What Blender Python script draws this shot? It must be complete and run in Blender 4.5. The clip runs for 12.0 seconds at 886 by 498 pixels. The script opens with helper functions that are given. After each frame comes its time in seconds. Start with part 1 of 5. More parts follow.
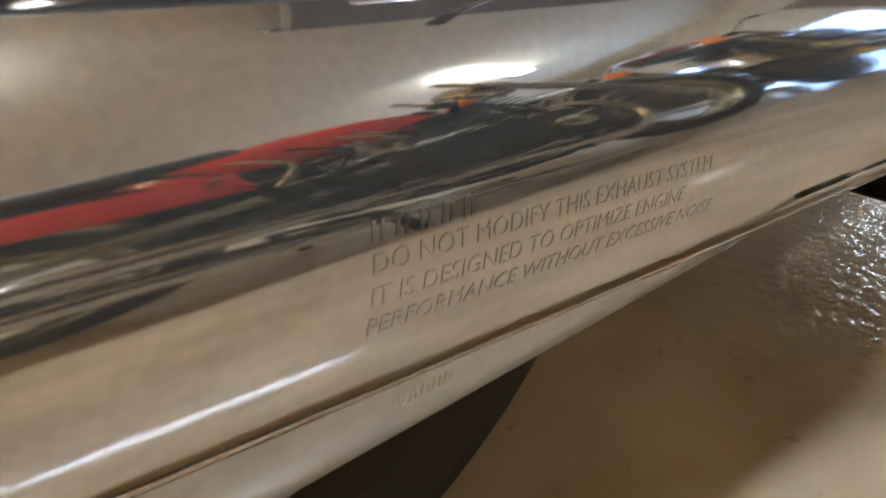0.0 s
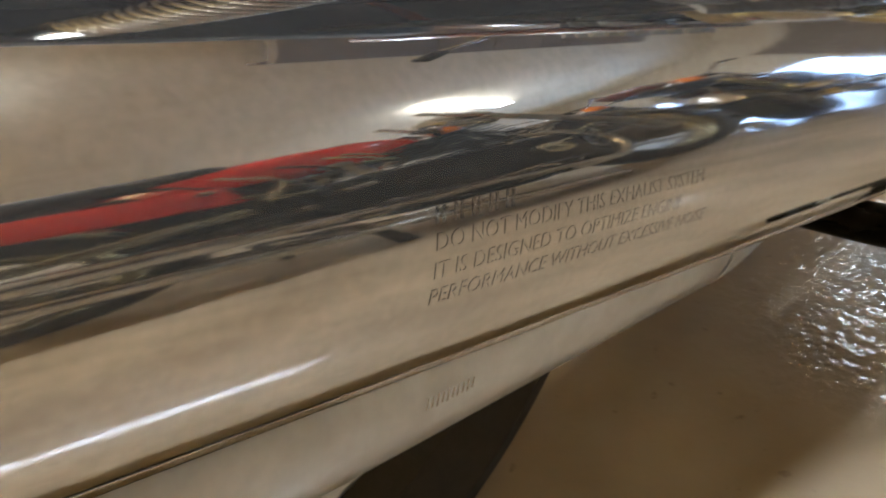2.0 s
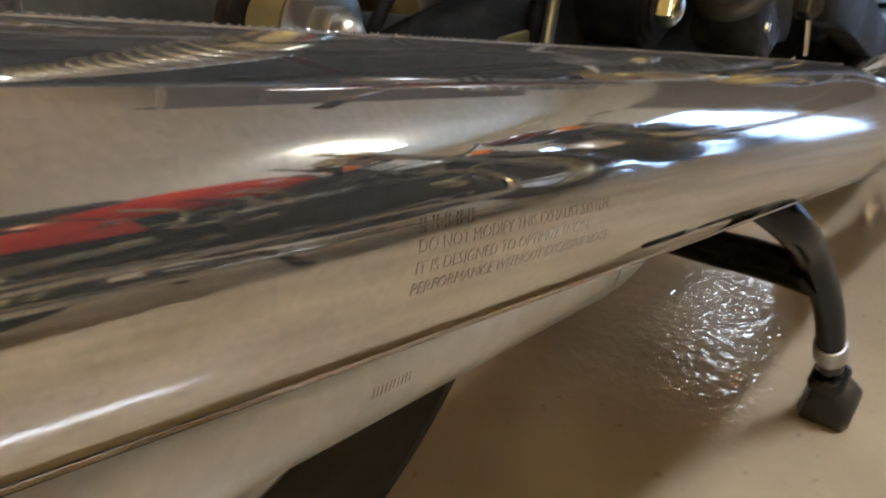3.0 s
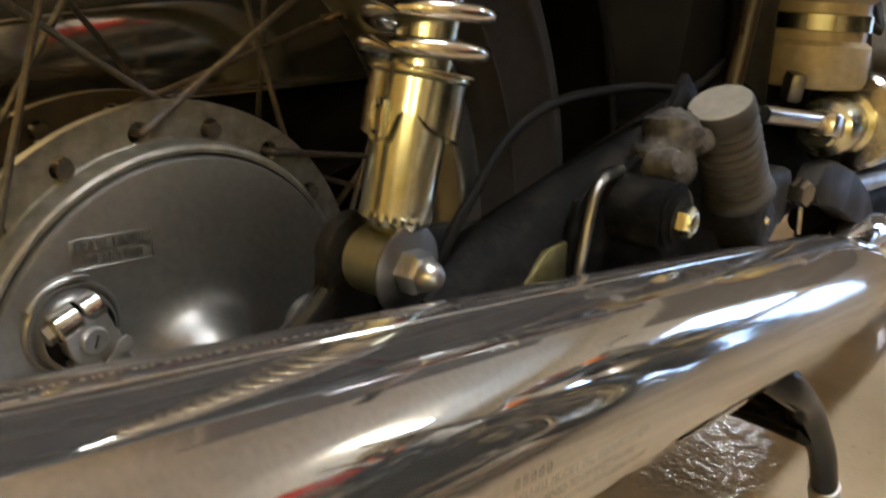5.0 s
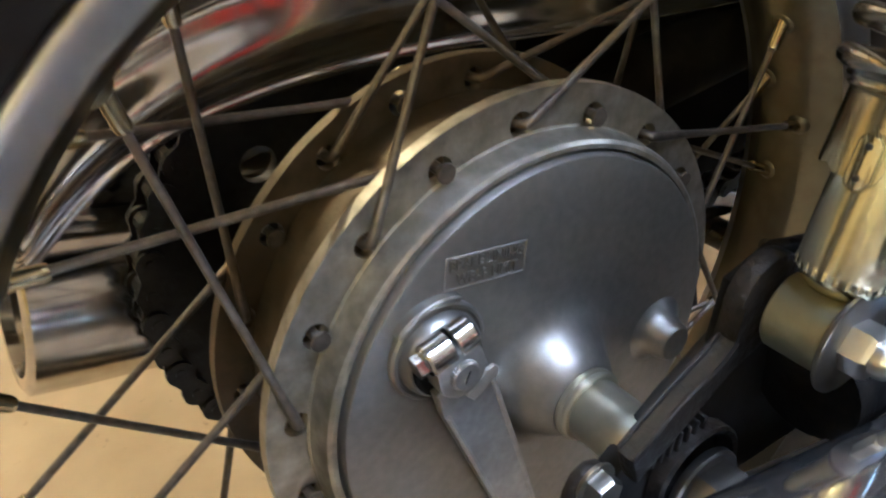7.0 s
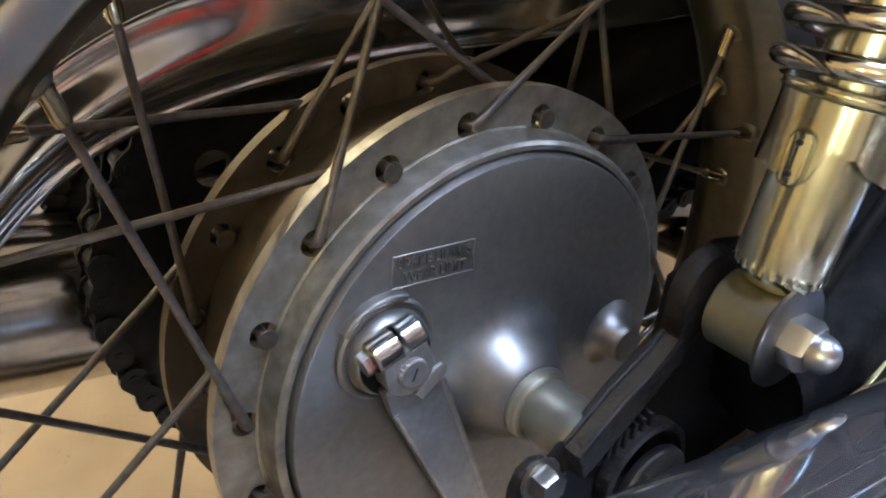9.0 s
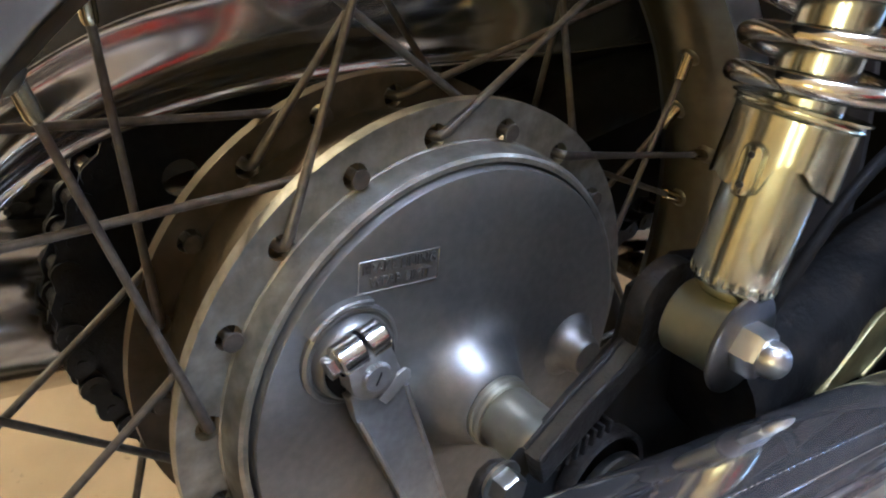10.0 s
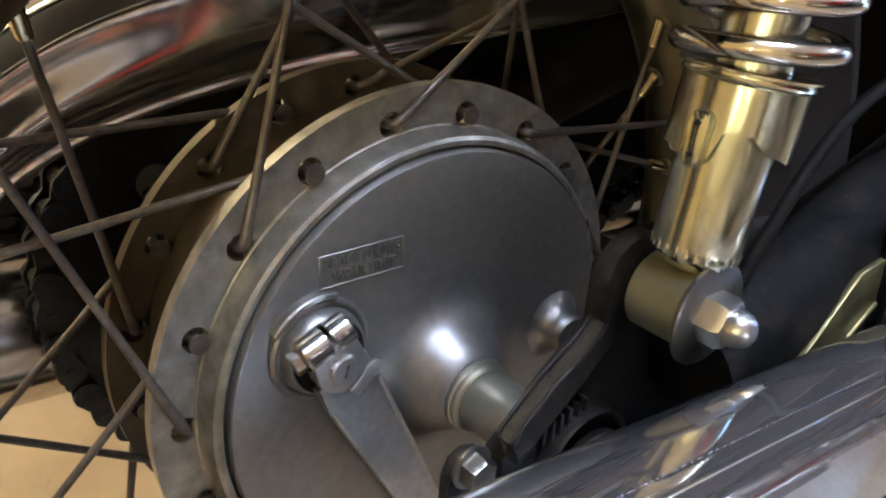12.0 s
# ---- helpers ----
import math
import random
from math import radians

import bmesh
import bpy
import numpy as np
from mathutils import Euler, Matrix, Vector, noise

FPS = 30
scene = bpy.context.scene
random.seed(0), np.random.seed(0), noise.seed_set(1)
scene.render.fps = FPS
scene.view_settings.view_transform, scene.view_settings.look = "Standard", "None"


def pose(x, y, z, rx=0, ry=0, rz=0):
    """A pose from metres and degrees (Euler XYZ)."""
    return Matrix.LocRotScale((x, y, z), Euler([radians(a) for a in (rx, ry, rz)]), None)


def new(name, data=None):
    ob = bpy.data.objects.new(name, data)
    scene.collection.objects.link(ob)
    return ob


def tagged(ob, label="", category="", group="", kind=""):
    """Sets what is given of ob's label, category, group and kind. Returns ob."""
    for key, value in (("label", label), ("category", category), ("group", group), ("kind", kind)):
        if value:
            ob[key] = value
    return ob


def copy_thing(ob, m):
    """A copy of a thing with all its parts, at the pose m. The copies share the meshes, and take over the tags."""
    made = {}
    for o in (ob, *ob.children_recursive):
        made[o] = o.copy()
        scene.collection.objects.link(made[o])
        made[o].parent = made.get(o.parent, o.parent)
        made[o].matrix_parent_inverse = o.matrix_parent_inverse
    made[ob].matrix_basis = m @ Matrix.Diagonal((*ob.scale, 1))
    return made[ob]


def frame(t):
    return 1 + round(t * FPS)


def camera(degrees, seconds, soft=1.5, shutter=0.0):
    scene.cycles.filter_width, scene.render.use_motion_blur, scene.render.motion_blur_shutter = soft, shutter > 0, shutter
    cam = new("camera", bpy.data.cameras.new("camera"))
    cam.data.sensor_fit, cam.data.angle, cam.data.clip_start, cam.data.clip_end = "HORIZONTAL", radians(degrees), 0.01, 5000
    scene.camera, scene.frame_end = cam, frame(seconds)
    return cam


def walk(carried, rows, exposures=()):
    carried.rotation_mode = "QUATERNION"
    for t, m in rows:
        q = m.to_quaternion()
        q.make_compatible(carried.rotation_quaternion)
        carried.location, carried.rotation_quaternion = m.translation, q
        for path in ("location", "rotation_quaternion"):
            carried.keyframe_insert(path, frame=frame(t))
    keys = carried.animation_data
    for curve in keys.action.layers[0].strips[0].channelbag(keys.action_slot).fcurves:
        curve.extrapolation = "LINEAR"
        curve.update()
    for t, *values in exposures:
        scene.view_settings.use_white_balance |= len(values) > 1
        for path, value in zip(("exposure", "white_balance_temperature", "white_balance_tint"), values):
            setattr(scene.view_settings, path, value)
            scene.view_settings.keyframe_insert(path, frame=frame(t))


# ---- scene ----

FOV = 55.95
PATH = [
    (0, pose(-0.0767, -0.3005, 0.4310, 57.33, 6.65, -41.75)),
    (0.5, pose(-0.0787, -0.3029, 0.4157, 59.77, 4.79, -40.64)),
    (1, pose(-0.0582, -0.3077, 0.4108, 60.75, 5.77, -37.59)),
    (1.5, pose(-0.0667, -0.3059, 0.4145, 61.73, 5.24, -38.05)),
    (2, pose(-0.1059, -0.3158, 0.4336, 61.86, 6.77, -43.05)),
    (2.5, pose(-0.1260, -0.3260, 0.4371, 61.77, 3.45, -47.56)),
    (3, pose(-0.1493, -0.3315, 0.4516, 63.24, 2.07, -49.81)),
    (3.5, pose(-0.1738, -0.3390, 0.4655, 66.11, 0.50, -52.50)),
    (3.7, pose(-0.1817, -0.3362, 0.4781, 66.52, 0.60, -52.69)),
    (5.3, pose(-0.1894, -0.3212, 0.5365, 69.87, 0.58, -48.22)),
    (5.5, pose(-0.1844, -0.3127, 0.5460, 72.12, 1.39, -46.43)),
    (6, pose(-0.1801, -0.2629, 0.5632, 70.69, 1.25, -40.48)),
    (6.5, pose(-0.2018, -0.2258, 0.5862, 65.77, 0.01, -34.74)),
    (7, pose(-0.1864, -0.2139, 0.5605, 58.32, 0.86, -35.12)),
    (7.5, pose(-0.1772, -0.2174, 0.5520, 58.97, 0.15, -34.18)),
    (7.7, pose(-0.1767, -0.2202, 0.5584, 59.02, 0.76, -34.35)),
    (9.3, pose(-0.1820, -0.2280, 0.5518, 60.27, -0.53, -37.07)),
    (9.5, pose(-0.1771, -0.2334, 0.5497, 61.14, -1.09, -37.17)),
    (10, pose(-0.1872, -0.2321, 0.5512, 61.73, -1.75, -38.24)),
    (10.5, pose(-0.1892, -0.2355, 0.5517, 62.00, -1.10, -38.10)),
    (11, pose(-0.1824, -0.2379, 0.5561, 61.99, 0.40, -38.78)),
    (11.5, pose(-0.1656, -0.2431, 0.5530, 61.20, 2.32, -38.59)),
    (12, pose(-0.1662, -0.2457, 0.5523, 60.44, 2.59, -38.26)),
]
cam = camera(FOV, 12.0, soft=2.0, shutter=0.5)
walk(cam, PATH, exposures=[(0.0, -0.16, 5400, 8), (3.5, -0.2, 5650, 8), (5.5, 0.15, 5900, 8), (6.0, 0.4, 5050, 10), (6.5, 0.5, 4750, 12), (7.5, 0.55, 4600, 13), (9.5, 0.42, 4520, 15), (12.0, 0.4, 4800, 15)])

# ---- world: a closed garage, so only a trace of sky ----
world = bpy.data.worlds.new("world")
scene.world = world
world.use_nodes = True
world.node_tree.nodes["Background"].inputs[0].default_value = (0.75, 0.8, 0.9, 1)
world.node_tree.nodes["Background"].inputs[1].default_value = 0.05

TUBE_LIGHT = 108.0      # strength of the fluorescent diffusers
WARM_LIGHT = 160.0      # strength of the warm bulkhead lamps
DAYLIGHT = 12.0         # strength of the sky seen through the window


# ---- materials ----
def tree_of(mat):
    mat.use_nodes = True
    return mat.node_tree, mat.node_tree.nodes["Principled BSDF"]


def surface(name, base, rough=0.5, metal=0.0, grain=60.0, vary=0.25, dirt=None, dirt_scale=9.0, dirt_amount=0.35,
            bump=0.0, bump_scale=200.0, rough_vary=0.15, coat=0.0, coat_rough=0.1, stretch=(1, 1, 1), per_object=0.0, spec=0.5):
    """A painted, cast or plated surface with grain and stains at two scales."""
    mat = bpy.data.materials.new(name)
    nt, bsdf = tree_of(mat)
    n, ln = nt.nodes, nt.links
    co = n.new("ShaderNodeTexCoord")
    mp = n.new("ShaderNodeMapping")
    mp.inputs["Scale"].default_value = stretch
    ln.new(co.outputs["Object"], mp.inputs["Vector"])
    fine = n.new("ShaderNodeTexNoise")
    fine.inputs["Scale"].default_value, fine.inputs["Detail"].default_value = grain, 6
    ln.new(mp.outputs[0], fine.inputs["Vector"])
    broad = n.new("ShaderNodeTexNoise")
    broad.inputs["Scale"].default_value, broad.inputs["Detail"].default_value = dirt_scale, 4
    broad.inputs["Roughness"].default_value = 0.55
    ln.new(co.outputs["Object"], broad.inputs["Vector"])
    ramp = n.new("ShaderNodeMapRange")
    ramp.inputs["From Min"].default_value, ramp.inputs["From Max"].default_value = 0.3, 0.7
    ramp.inputs["To Min"].default_value, ramp.inputs["To Max"].default_value = 1 - vary, 1 + vary
    ln.new(fine.outputs[0], ramp.inputs["Value"])
    scale = n.new("ShaderNodeVectorMath")
    scale.operation = "SCALE"
    scale.inputs[0].default_value = base
    ln.new(ramp.outputs[0], scale.inputs["Scale"])
    mask = n.new("ShaderNodeMapRange")
    mask.inputs["From Min"].default_value, mask.inputs["From Max"].default_value = 0.5, 0.72
    mask.inputs["To Max"].default_value = dirt_amount
    ln.new(broad.outputs[0], mask.inputs["Value"])
    mix = n.new("ShaderNodeMix")
    mix.data_type = "RGBA"
    mix.inputs[7].default_value = (*(dirt or tuple(c * 0.5 for c in base)), 1)
    ln.new(mask.outputs[0], mix.inputs[0])
    ln.new(scale.outputs[0], mix.inputs[6])
    ln.new(mix.outputs[2], bsdf.inputs["Base Color"])
    if per_object:
        info = n.new("ShaderNodeObjectInfo")
        hsv = n.new("ShaderNodeHueSaturation")
        mr = n.new("ShaderNodeMapRange")
        mr.inputs["To Min"].default_value, mr.inputs["To Max"].default_value = 1 - per_object, 1 + per_object
        ln.new(info.outputs["Random"], mr.inputs["Value"])
        ln.new(mr.outputs[0], hsv.inputs["Value"])
        ln.new(mix.outputs[2], hsv.inputs["Color"])
        ln.new(hsv.outputs[0], bsdf.inputs["Base Color"])
    rr = n.new("ShaderNodeMapRange")
    rr.inputs["From Min"].default_value, rr.inputs["From Max"].default_value = 0.35, 0.7
    rr.inputs["To Min"].default_value, rr.inputs["To Max"].default_value = max(0.02, rough - rough_vary), min(1, rough + rough_vary)
    ln.new(broad.outputs[0], rr.inputs["Value"])
    ln.new(rr.outputs[0], bsdf.inputs["Roughness"])
    bsdf.inputs["Metallic"].default_value = metal
    bsdf.inputs["Specular IOR Level"].default_value = spec
    bsdf.inputs["Coat Weight"].default_value = coat
    bsdf.inputs["Coat Roughness"].default_value = coat_rough
    if bump:
        bn = n.new("ShaderNodeTexNoise")
        bn.inputs["Scale"].default_value, bn.inputs["Detail"].default_value = bump_scale, 4
        ln.new(mp.outputs[0], bn.inputs["Vector"])
        bp = n.new("ShaderNodeBump")
        bp.inputs["Strength"].default_value, bp.inputs["Distance"].default_value = bump, 0.002
        ln.new(bn.outputs[0], bp.inputs["Height"])
        ln.new(bp.outputs[0], bsdf.inputs["Normal"])
        if coat:
            ln.new(bp.outputs[0], bsdf.inputs["Coat Normal"])
    return mat


def glow(name, colour, strength):
    mat = bpy.data.materials.new(name)
    nt, bsdf = tree_of(mat)
    bsdf.inputs["Base Color"].default_value = (0.8, 0.8, 0.8, 1)
    bsdf.inputs["Emission Color"].default_value = (*colour, 1)
    bsdf.inputs["Emission Strength"].default_value = strength
    return mat


CHROME = surface("chrome", (0.6, 0.59, 0.575), 0.06, 1.0, 300, 0.03, (0.42, 0.38, 0.32), 14, 0.22, 0.02, 40, 0.035)
MUFFLER_CHROME = surface("dusty_chrome", (0.63, 0.605, 0.57), 0.055, 0.95, 420, 0.07, (0.46, 0.41, 0.35), 14, 0.25, 0.02, 40, 0.035)
OLD_CHROME = surface("old_chrome", (0.47, 0.45, 0.42), 0.16, 1.0, 120, 0.12, (0.3, 0.25, 0.18), 18, 0.5, 0.03, 90, 0.08)
SATIN = surface("satin_chrome", (0.6, 0.605, 0.605), 0.33, 0.95, 150, 0.06, (0.4, 0.38, 0.36), 16, 0.4, 0.02, 60, 0.045)
ALU = surface("cast_aluminium", (0.34, 0.325, 0.3), 0.42, 0.85, 260, 0.12, (0.2, 0.18, 0.15), 30, 0.5, 0.1, 900, 0.12)
ALU_LIGHT = surface("machined_aluminium", (0.42, 0.395, 0.355), 0.4, 0.85, 160, 0.12, (0.4, 0.35, 0.28), 30, 0.5, 0.08, 500, 0.12)
PANEL = surface("brake_panel_aluminium", (0.222, 0.208, 0.184), 0.42, 0.85, 240, 0.1, (0.2, 0.176, 0.118), 11, 0.55, 0.06, 1200, 0.05)
HUB_DARK = surface("dark_brown_aluminium", (0.095, 0.074, 0.046), 0.5, 0.7, 120, 0.25, (0.085, 0.055, 0.028), 30, 0.6, 0.1, 500, 0.1)
RIM_METAL = surface("rim_chrome", (0.56, 0.545, 0.53), 0.34, 1.0, 90, 0.08, (0.42, 0.38, 0.33), 40, 0.3, 0.02, 200, 0.05)
SPOKE_METAL = surface("dull_spoke_zinc", (0.095, 0.08, 0.062), 0.45, 0.7, 250, 0.3, (0.1, 0.065, 0.036), 35, 0.65, 0.1, 900, 0.12, per_object=0.25)
GUARD_CHROME = surface("hazed_chrome", (0.58, 0.565, 0.55), 0.13, 0.95, 60, 0.08, (0.4, 0.37, 0.34), 12, 0.25, 0.0, 40, 0.04)
# on the shocks the reflected warm yellow is tinted into the chrome's base colour
YELLOW_PLATE = surface("yellow_tinted_plating", (0.62, 0.615, 0.475), 0.2, 1.0, 160, 0.06, (0.42, 0.36, 0.22), 40, 0.3, 0.015, 400, 0.06)
EYE_ZINC = surface("dull_yellow_zinc", (0.4, 0.38, 0.24), 0.35, 0.95, 160, 0.08, (0.3, 0.26, 0.14), 40, 0.4, 0.02, 400, 0.05)
NIPPLE_BRASS = surface("plated_brass", (0.4, 0.335, 0.2), 0.18, 1.0, 160, 0.12, (0.25, 0.18, 0.08), 60, 0.4, 0.03, 400, 0.08)
FLANGE_METAL = surface("dirty_flange_aluminium", (0.29, 0.265, 0.215), 0.42, 0.85, 140, 0.3, (0.185, 0.155, 0.085), 34, 0.75, 0.12, 500, 0.12)
WELL_METAL = surface("dirty_rim_well", (0.17, 0.148, 0.095), 0.335, 0.9, 120, 0.12, (0.1, 0.078, 0.05), 30, 0.4, 0.02, 300, 0.05)
DUSTY_BLACK = surface("dusty_black_paint", (0.006, 0.0056, 0.0052), 0.55, 0.0, 120, 0.4, (0.022, 0.0175, 0.013), 60, 0.8, 0.35, 260, 0.12, spec=0.05)
NUT_STEEL = surface("plain_nut_steel", (0.52, 0.505, 0.47), 0.34, 1.0, 200, 0.06, (0.42, 0.38, 0.32), 60, 0.3, 0.0, 500, 0.06)
WASHER_STEEL = surface("dark_washer_steel", (0.21, 0.195, 0.17), 0.37, 1.0, 200, 0.1, (0.2, 0.175, 0.14), 60, 0.3, 0.0, 500, 0.08)
# collar plating carries the same reflected yellow in its colour
COLLAR_PLATE = surface("worn_tinted_collar", (0.58, 0.565, 0.43), 0.2, 1.0, 160, 0.08, (0.42, 0.35, 0.22), 55, 0.4, 0.02, 400, 0.05)
SPACER_METAL = surface("dull_spacer_metal", (0.44, 0.415, 0.315), 0.37, 0.9, 160, 0.1, (0.25, 0.22, 0.16), 40, 0.5, 0.03, 500, 0.08)
GLOSS_BLACK = surface("gloss_black_paint", (0.004, 0.0036, 0.0032), 0.17, 0.0, 90, 0.2, (0.009, 0.008, 0.007), 50, 0.4, 0.0, 300, 0.05, spec=0.12)
RUSTY_CAST = surface("rusty_grimy_casting", (0.013, 0.01, 0.0072), 0.58, 0.1, 160, 0.45, (0.024, 0.016, 0.009), 75, 0.75, 0.55, 240, 0.12, spec=0.25)
SPRING_METAL = surface("spring_chrome", (0.64, 0.6, 0.52), 0.18, 1.0, 160, 0.08, (0.4, 0.33, 0.22), 30, 0.4, 0.03, 300, 0.08)
STEEL = surface("bright_steel", (0.62, 0.6, 0.56), 0.2, 1.0, 200, 0.08, (0.42, 0.38, 0.32), 50, 0.3, 0.02, 500, 0.06)
BLACK = surface("black_frame_paint", (0.013, 0.0115, 0.0095), 0.6, 0.0, 90, 0.3, (0.03, 0.024, 0.018), 24, 0.5, 0.1, 400, 0.12, spec=0.2)
BLACK_PLASTIC = surface("black_plastic", (0.0065, 0.0055, 0.0045), 0.68, 0.0, 60, 0.3, (0.016, 0.013, 0.01), 9, 0.5, 0.08, 300, 0.1, spec=0.07)
RUBBER = surface("tyre_rubber", (0.02, 0.0152, 0.0118), 0.66, 0.0, 120, 0.25, (0.03, 0.024, 0.018), 8, 0.5, 0.12, 500, 0.1, spec=0.3)
PEG_RUBBER = surface("peg_rubber", (0.026, 0.0215, 0.0165), 0.62, 0.0, 120, 0.2, (0.075, 0.062, 0.048), 26, 0.5, 0.12, 500, 0.1)
PEG_CAP = surface("worn_peg_end", (0.2, 0.175, 0.135), 0.7, 0.0, 160, 0.15, (0.2, 0.17, 0.13), 40, 0.5, 0.1, 600, 0.1)
CHAIN_BLACK = surface("greasy_chain", (0.03, 0.028, 0.026), 0.4, 0.6, 200, 0.3, (0.012, 0.011, 0.01), 60, 0.5, 0.15, 800, 0.12)
RED = surface("red_paint", (0.46, 0.02, 0.012), 0.2, 0.0, 60, 0.08, (0.3, 0.012, 0.01), 6, 0.3, 0.0, 200, 0.05, coat=1.0, coat_rough=0.03)
MAROON = surface("maroon_paint", (0.09, 0.018, 0.016), 0.22, 0.0, 60, 0.08, None, 6, 0.3, 0.0, 200, 0.05, coat=1.0, coat_rough=0.04)
AMBER = surface("amber_lens", (0.75, 0.2, 0.02), 0.15, 0.0, 60, 0.05, None, 6, 0.2)
LEATHER = surface("seat_vinyl", (0.02, 0.019, 0.018), 0.5, 0.0, 200, 0.2, (0.04, 0.036, 0.03), 12, 0.5, 0.2, 700, 0.1)


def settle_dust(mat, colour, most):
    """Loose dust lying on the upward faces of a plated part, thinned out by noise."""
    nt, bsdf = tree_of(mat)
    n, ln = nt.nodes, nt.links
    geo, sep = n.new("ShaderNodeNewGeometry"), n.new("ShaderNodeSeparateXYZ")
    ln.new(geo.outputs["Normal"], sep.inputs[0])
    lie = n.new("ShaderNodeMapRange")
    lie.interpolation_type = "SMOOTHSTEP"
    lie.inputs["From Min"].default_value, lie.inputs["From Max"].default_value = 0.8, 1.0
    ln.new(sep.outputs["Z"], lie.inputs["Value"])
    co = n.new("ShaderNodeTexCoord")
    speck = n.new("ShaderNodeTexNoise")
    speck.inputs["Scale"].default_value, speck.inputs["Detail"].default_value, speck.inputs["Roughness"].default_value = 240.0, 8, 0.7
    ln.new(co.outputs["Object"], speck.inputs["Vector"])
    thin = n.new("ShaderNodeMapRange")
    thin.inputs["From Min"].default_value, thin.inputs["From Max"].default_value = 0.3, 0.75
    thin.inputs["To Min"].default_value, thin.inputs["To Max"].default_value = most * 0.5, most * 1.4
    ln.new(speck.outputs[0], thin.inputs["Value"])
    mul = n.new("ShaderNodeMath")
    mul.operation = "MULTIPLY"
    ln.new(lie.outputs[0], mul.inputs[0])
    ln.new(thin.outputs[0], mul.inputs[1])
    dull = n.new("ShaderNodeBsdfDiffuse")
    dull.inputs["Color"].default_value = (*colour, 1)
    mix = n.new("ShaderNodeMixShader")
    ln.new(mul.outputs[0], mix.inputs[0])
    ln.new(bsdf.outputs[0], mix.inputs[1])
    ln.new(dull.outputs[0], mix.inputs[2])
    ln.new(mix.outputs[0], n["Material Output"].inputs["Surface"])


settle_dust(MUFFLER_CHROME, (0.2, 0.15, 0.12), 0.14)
ETCH = surface("etched_lettering", (0.6, 0.575, 0.54), 0.07, 0.95, 300, 0.08, (0.5, 0.47, 0.43), 110, 0.7)
WALL = surface("cream_wall_paint", (0.66, 0.58, 0.46), 0.65, 0.0, 30, 0.06, (0.5, 0.42, 0.31), 1.6, 0.35, 0.15, 120, 0.1)
WALL_YELLOW = surface("yellow_wall_paint", (0.64, 0.48, 0.17), 0.6, 0.0, 30, 0.06, (0.56, 0.4, 0.12), 1.6, 0.35, 0.15, 120, 0.1)
OLIVE = surface("olive_plating", (0.17, 0.145, 0.06), 0.385, 0.8, 160, 0.15, (0.12, 0.095, 0.04), 50, 0.5, 0.05, 400, 0.1)
CEILING = surface("ceiling_paint", (0.8, 0.69, 0.51), 0.8, 0.0, 30, 0.05, (0.68, 0.57, 0.4), 1.2, 0.4, 0.15, 120, 0.1)
BROWN_PAINT = surface("plain_brown_paint", (0.2, 0.155, 0.115), 0.55, 0.0, 30, 0.08, (0.13, 0.1, 0.075), 2.0, 0.4, 0.1, 120, 0.1)
LAMP_TUBE = glow("fluorescent_diffuser", (0.95, 0.98, 1.0), TUBE_LIGHT)
LAMP_WARM = glow("warm_lamp", (1.0, 0.79, 0.33), WARM_LIGHT)
LAMP_FAR = glow("dimmer_diffuser", (0.95, 0.98, 1.0), TUBE_LIGHT * 0.5)
WARM_FILL = glow("warm_fill_glow", (1.0, 0.74, 0.34), TUBE_LIGHT)
SKY = glow("daylight", (0.42, 0.62, 1.0), DAYLIGHT)
WHITE = surface("white_enamel", (0.75, 0.74, 0.7), 0.4, 0.0, 40, 0.04, (0.6, 0.55, 0.45), 6, 0.3)


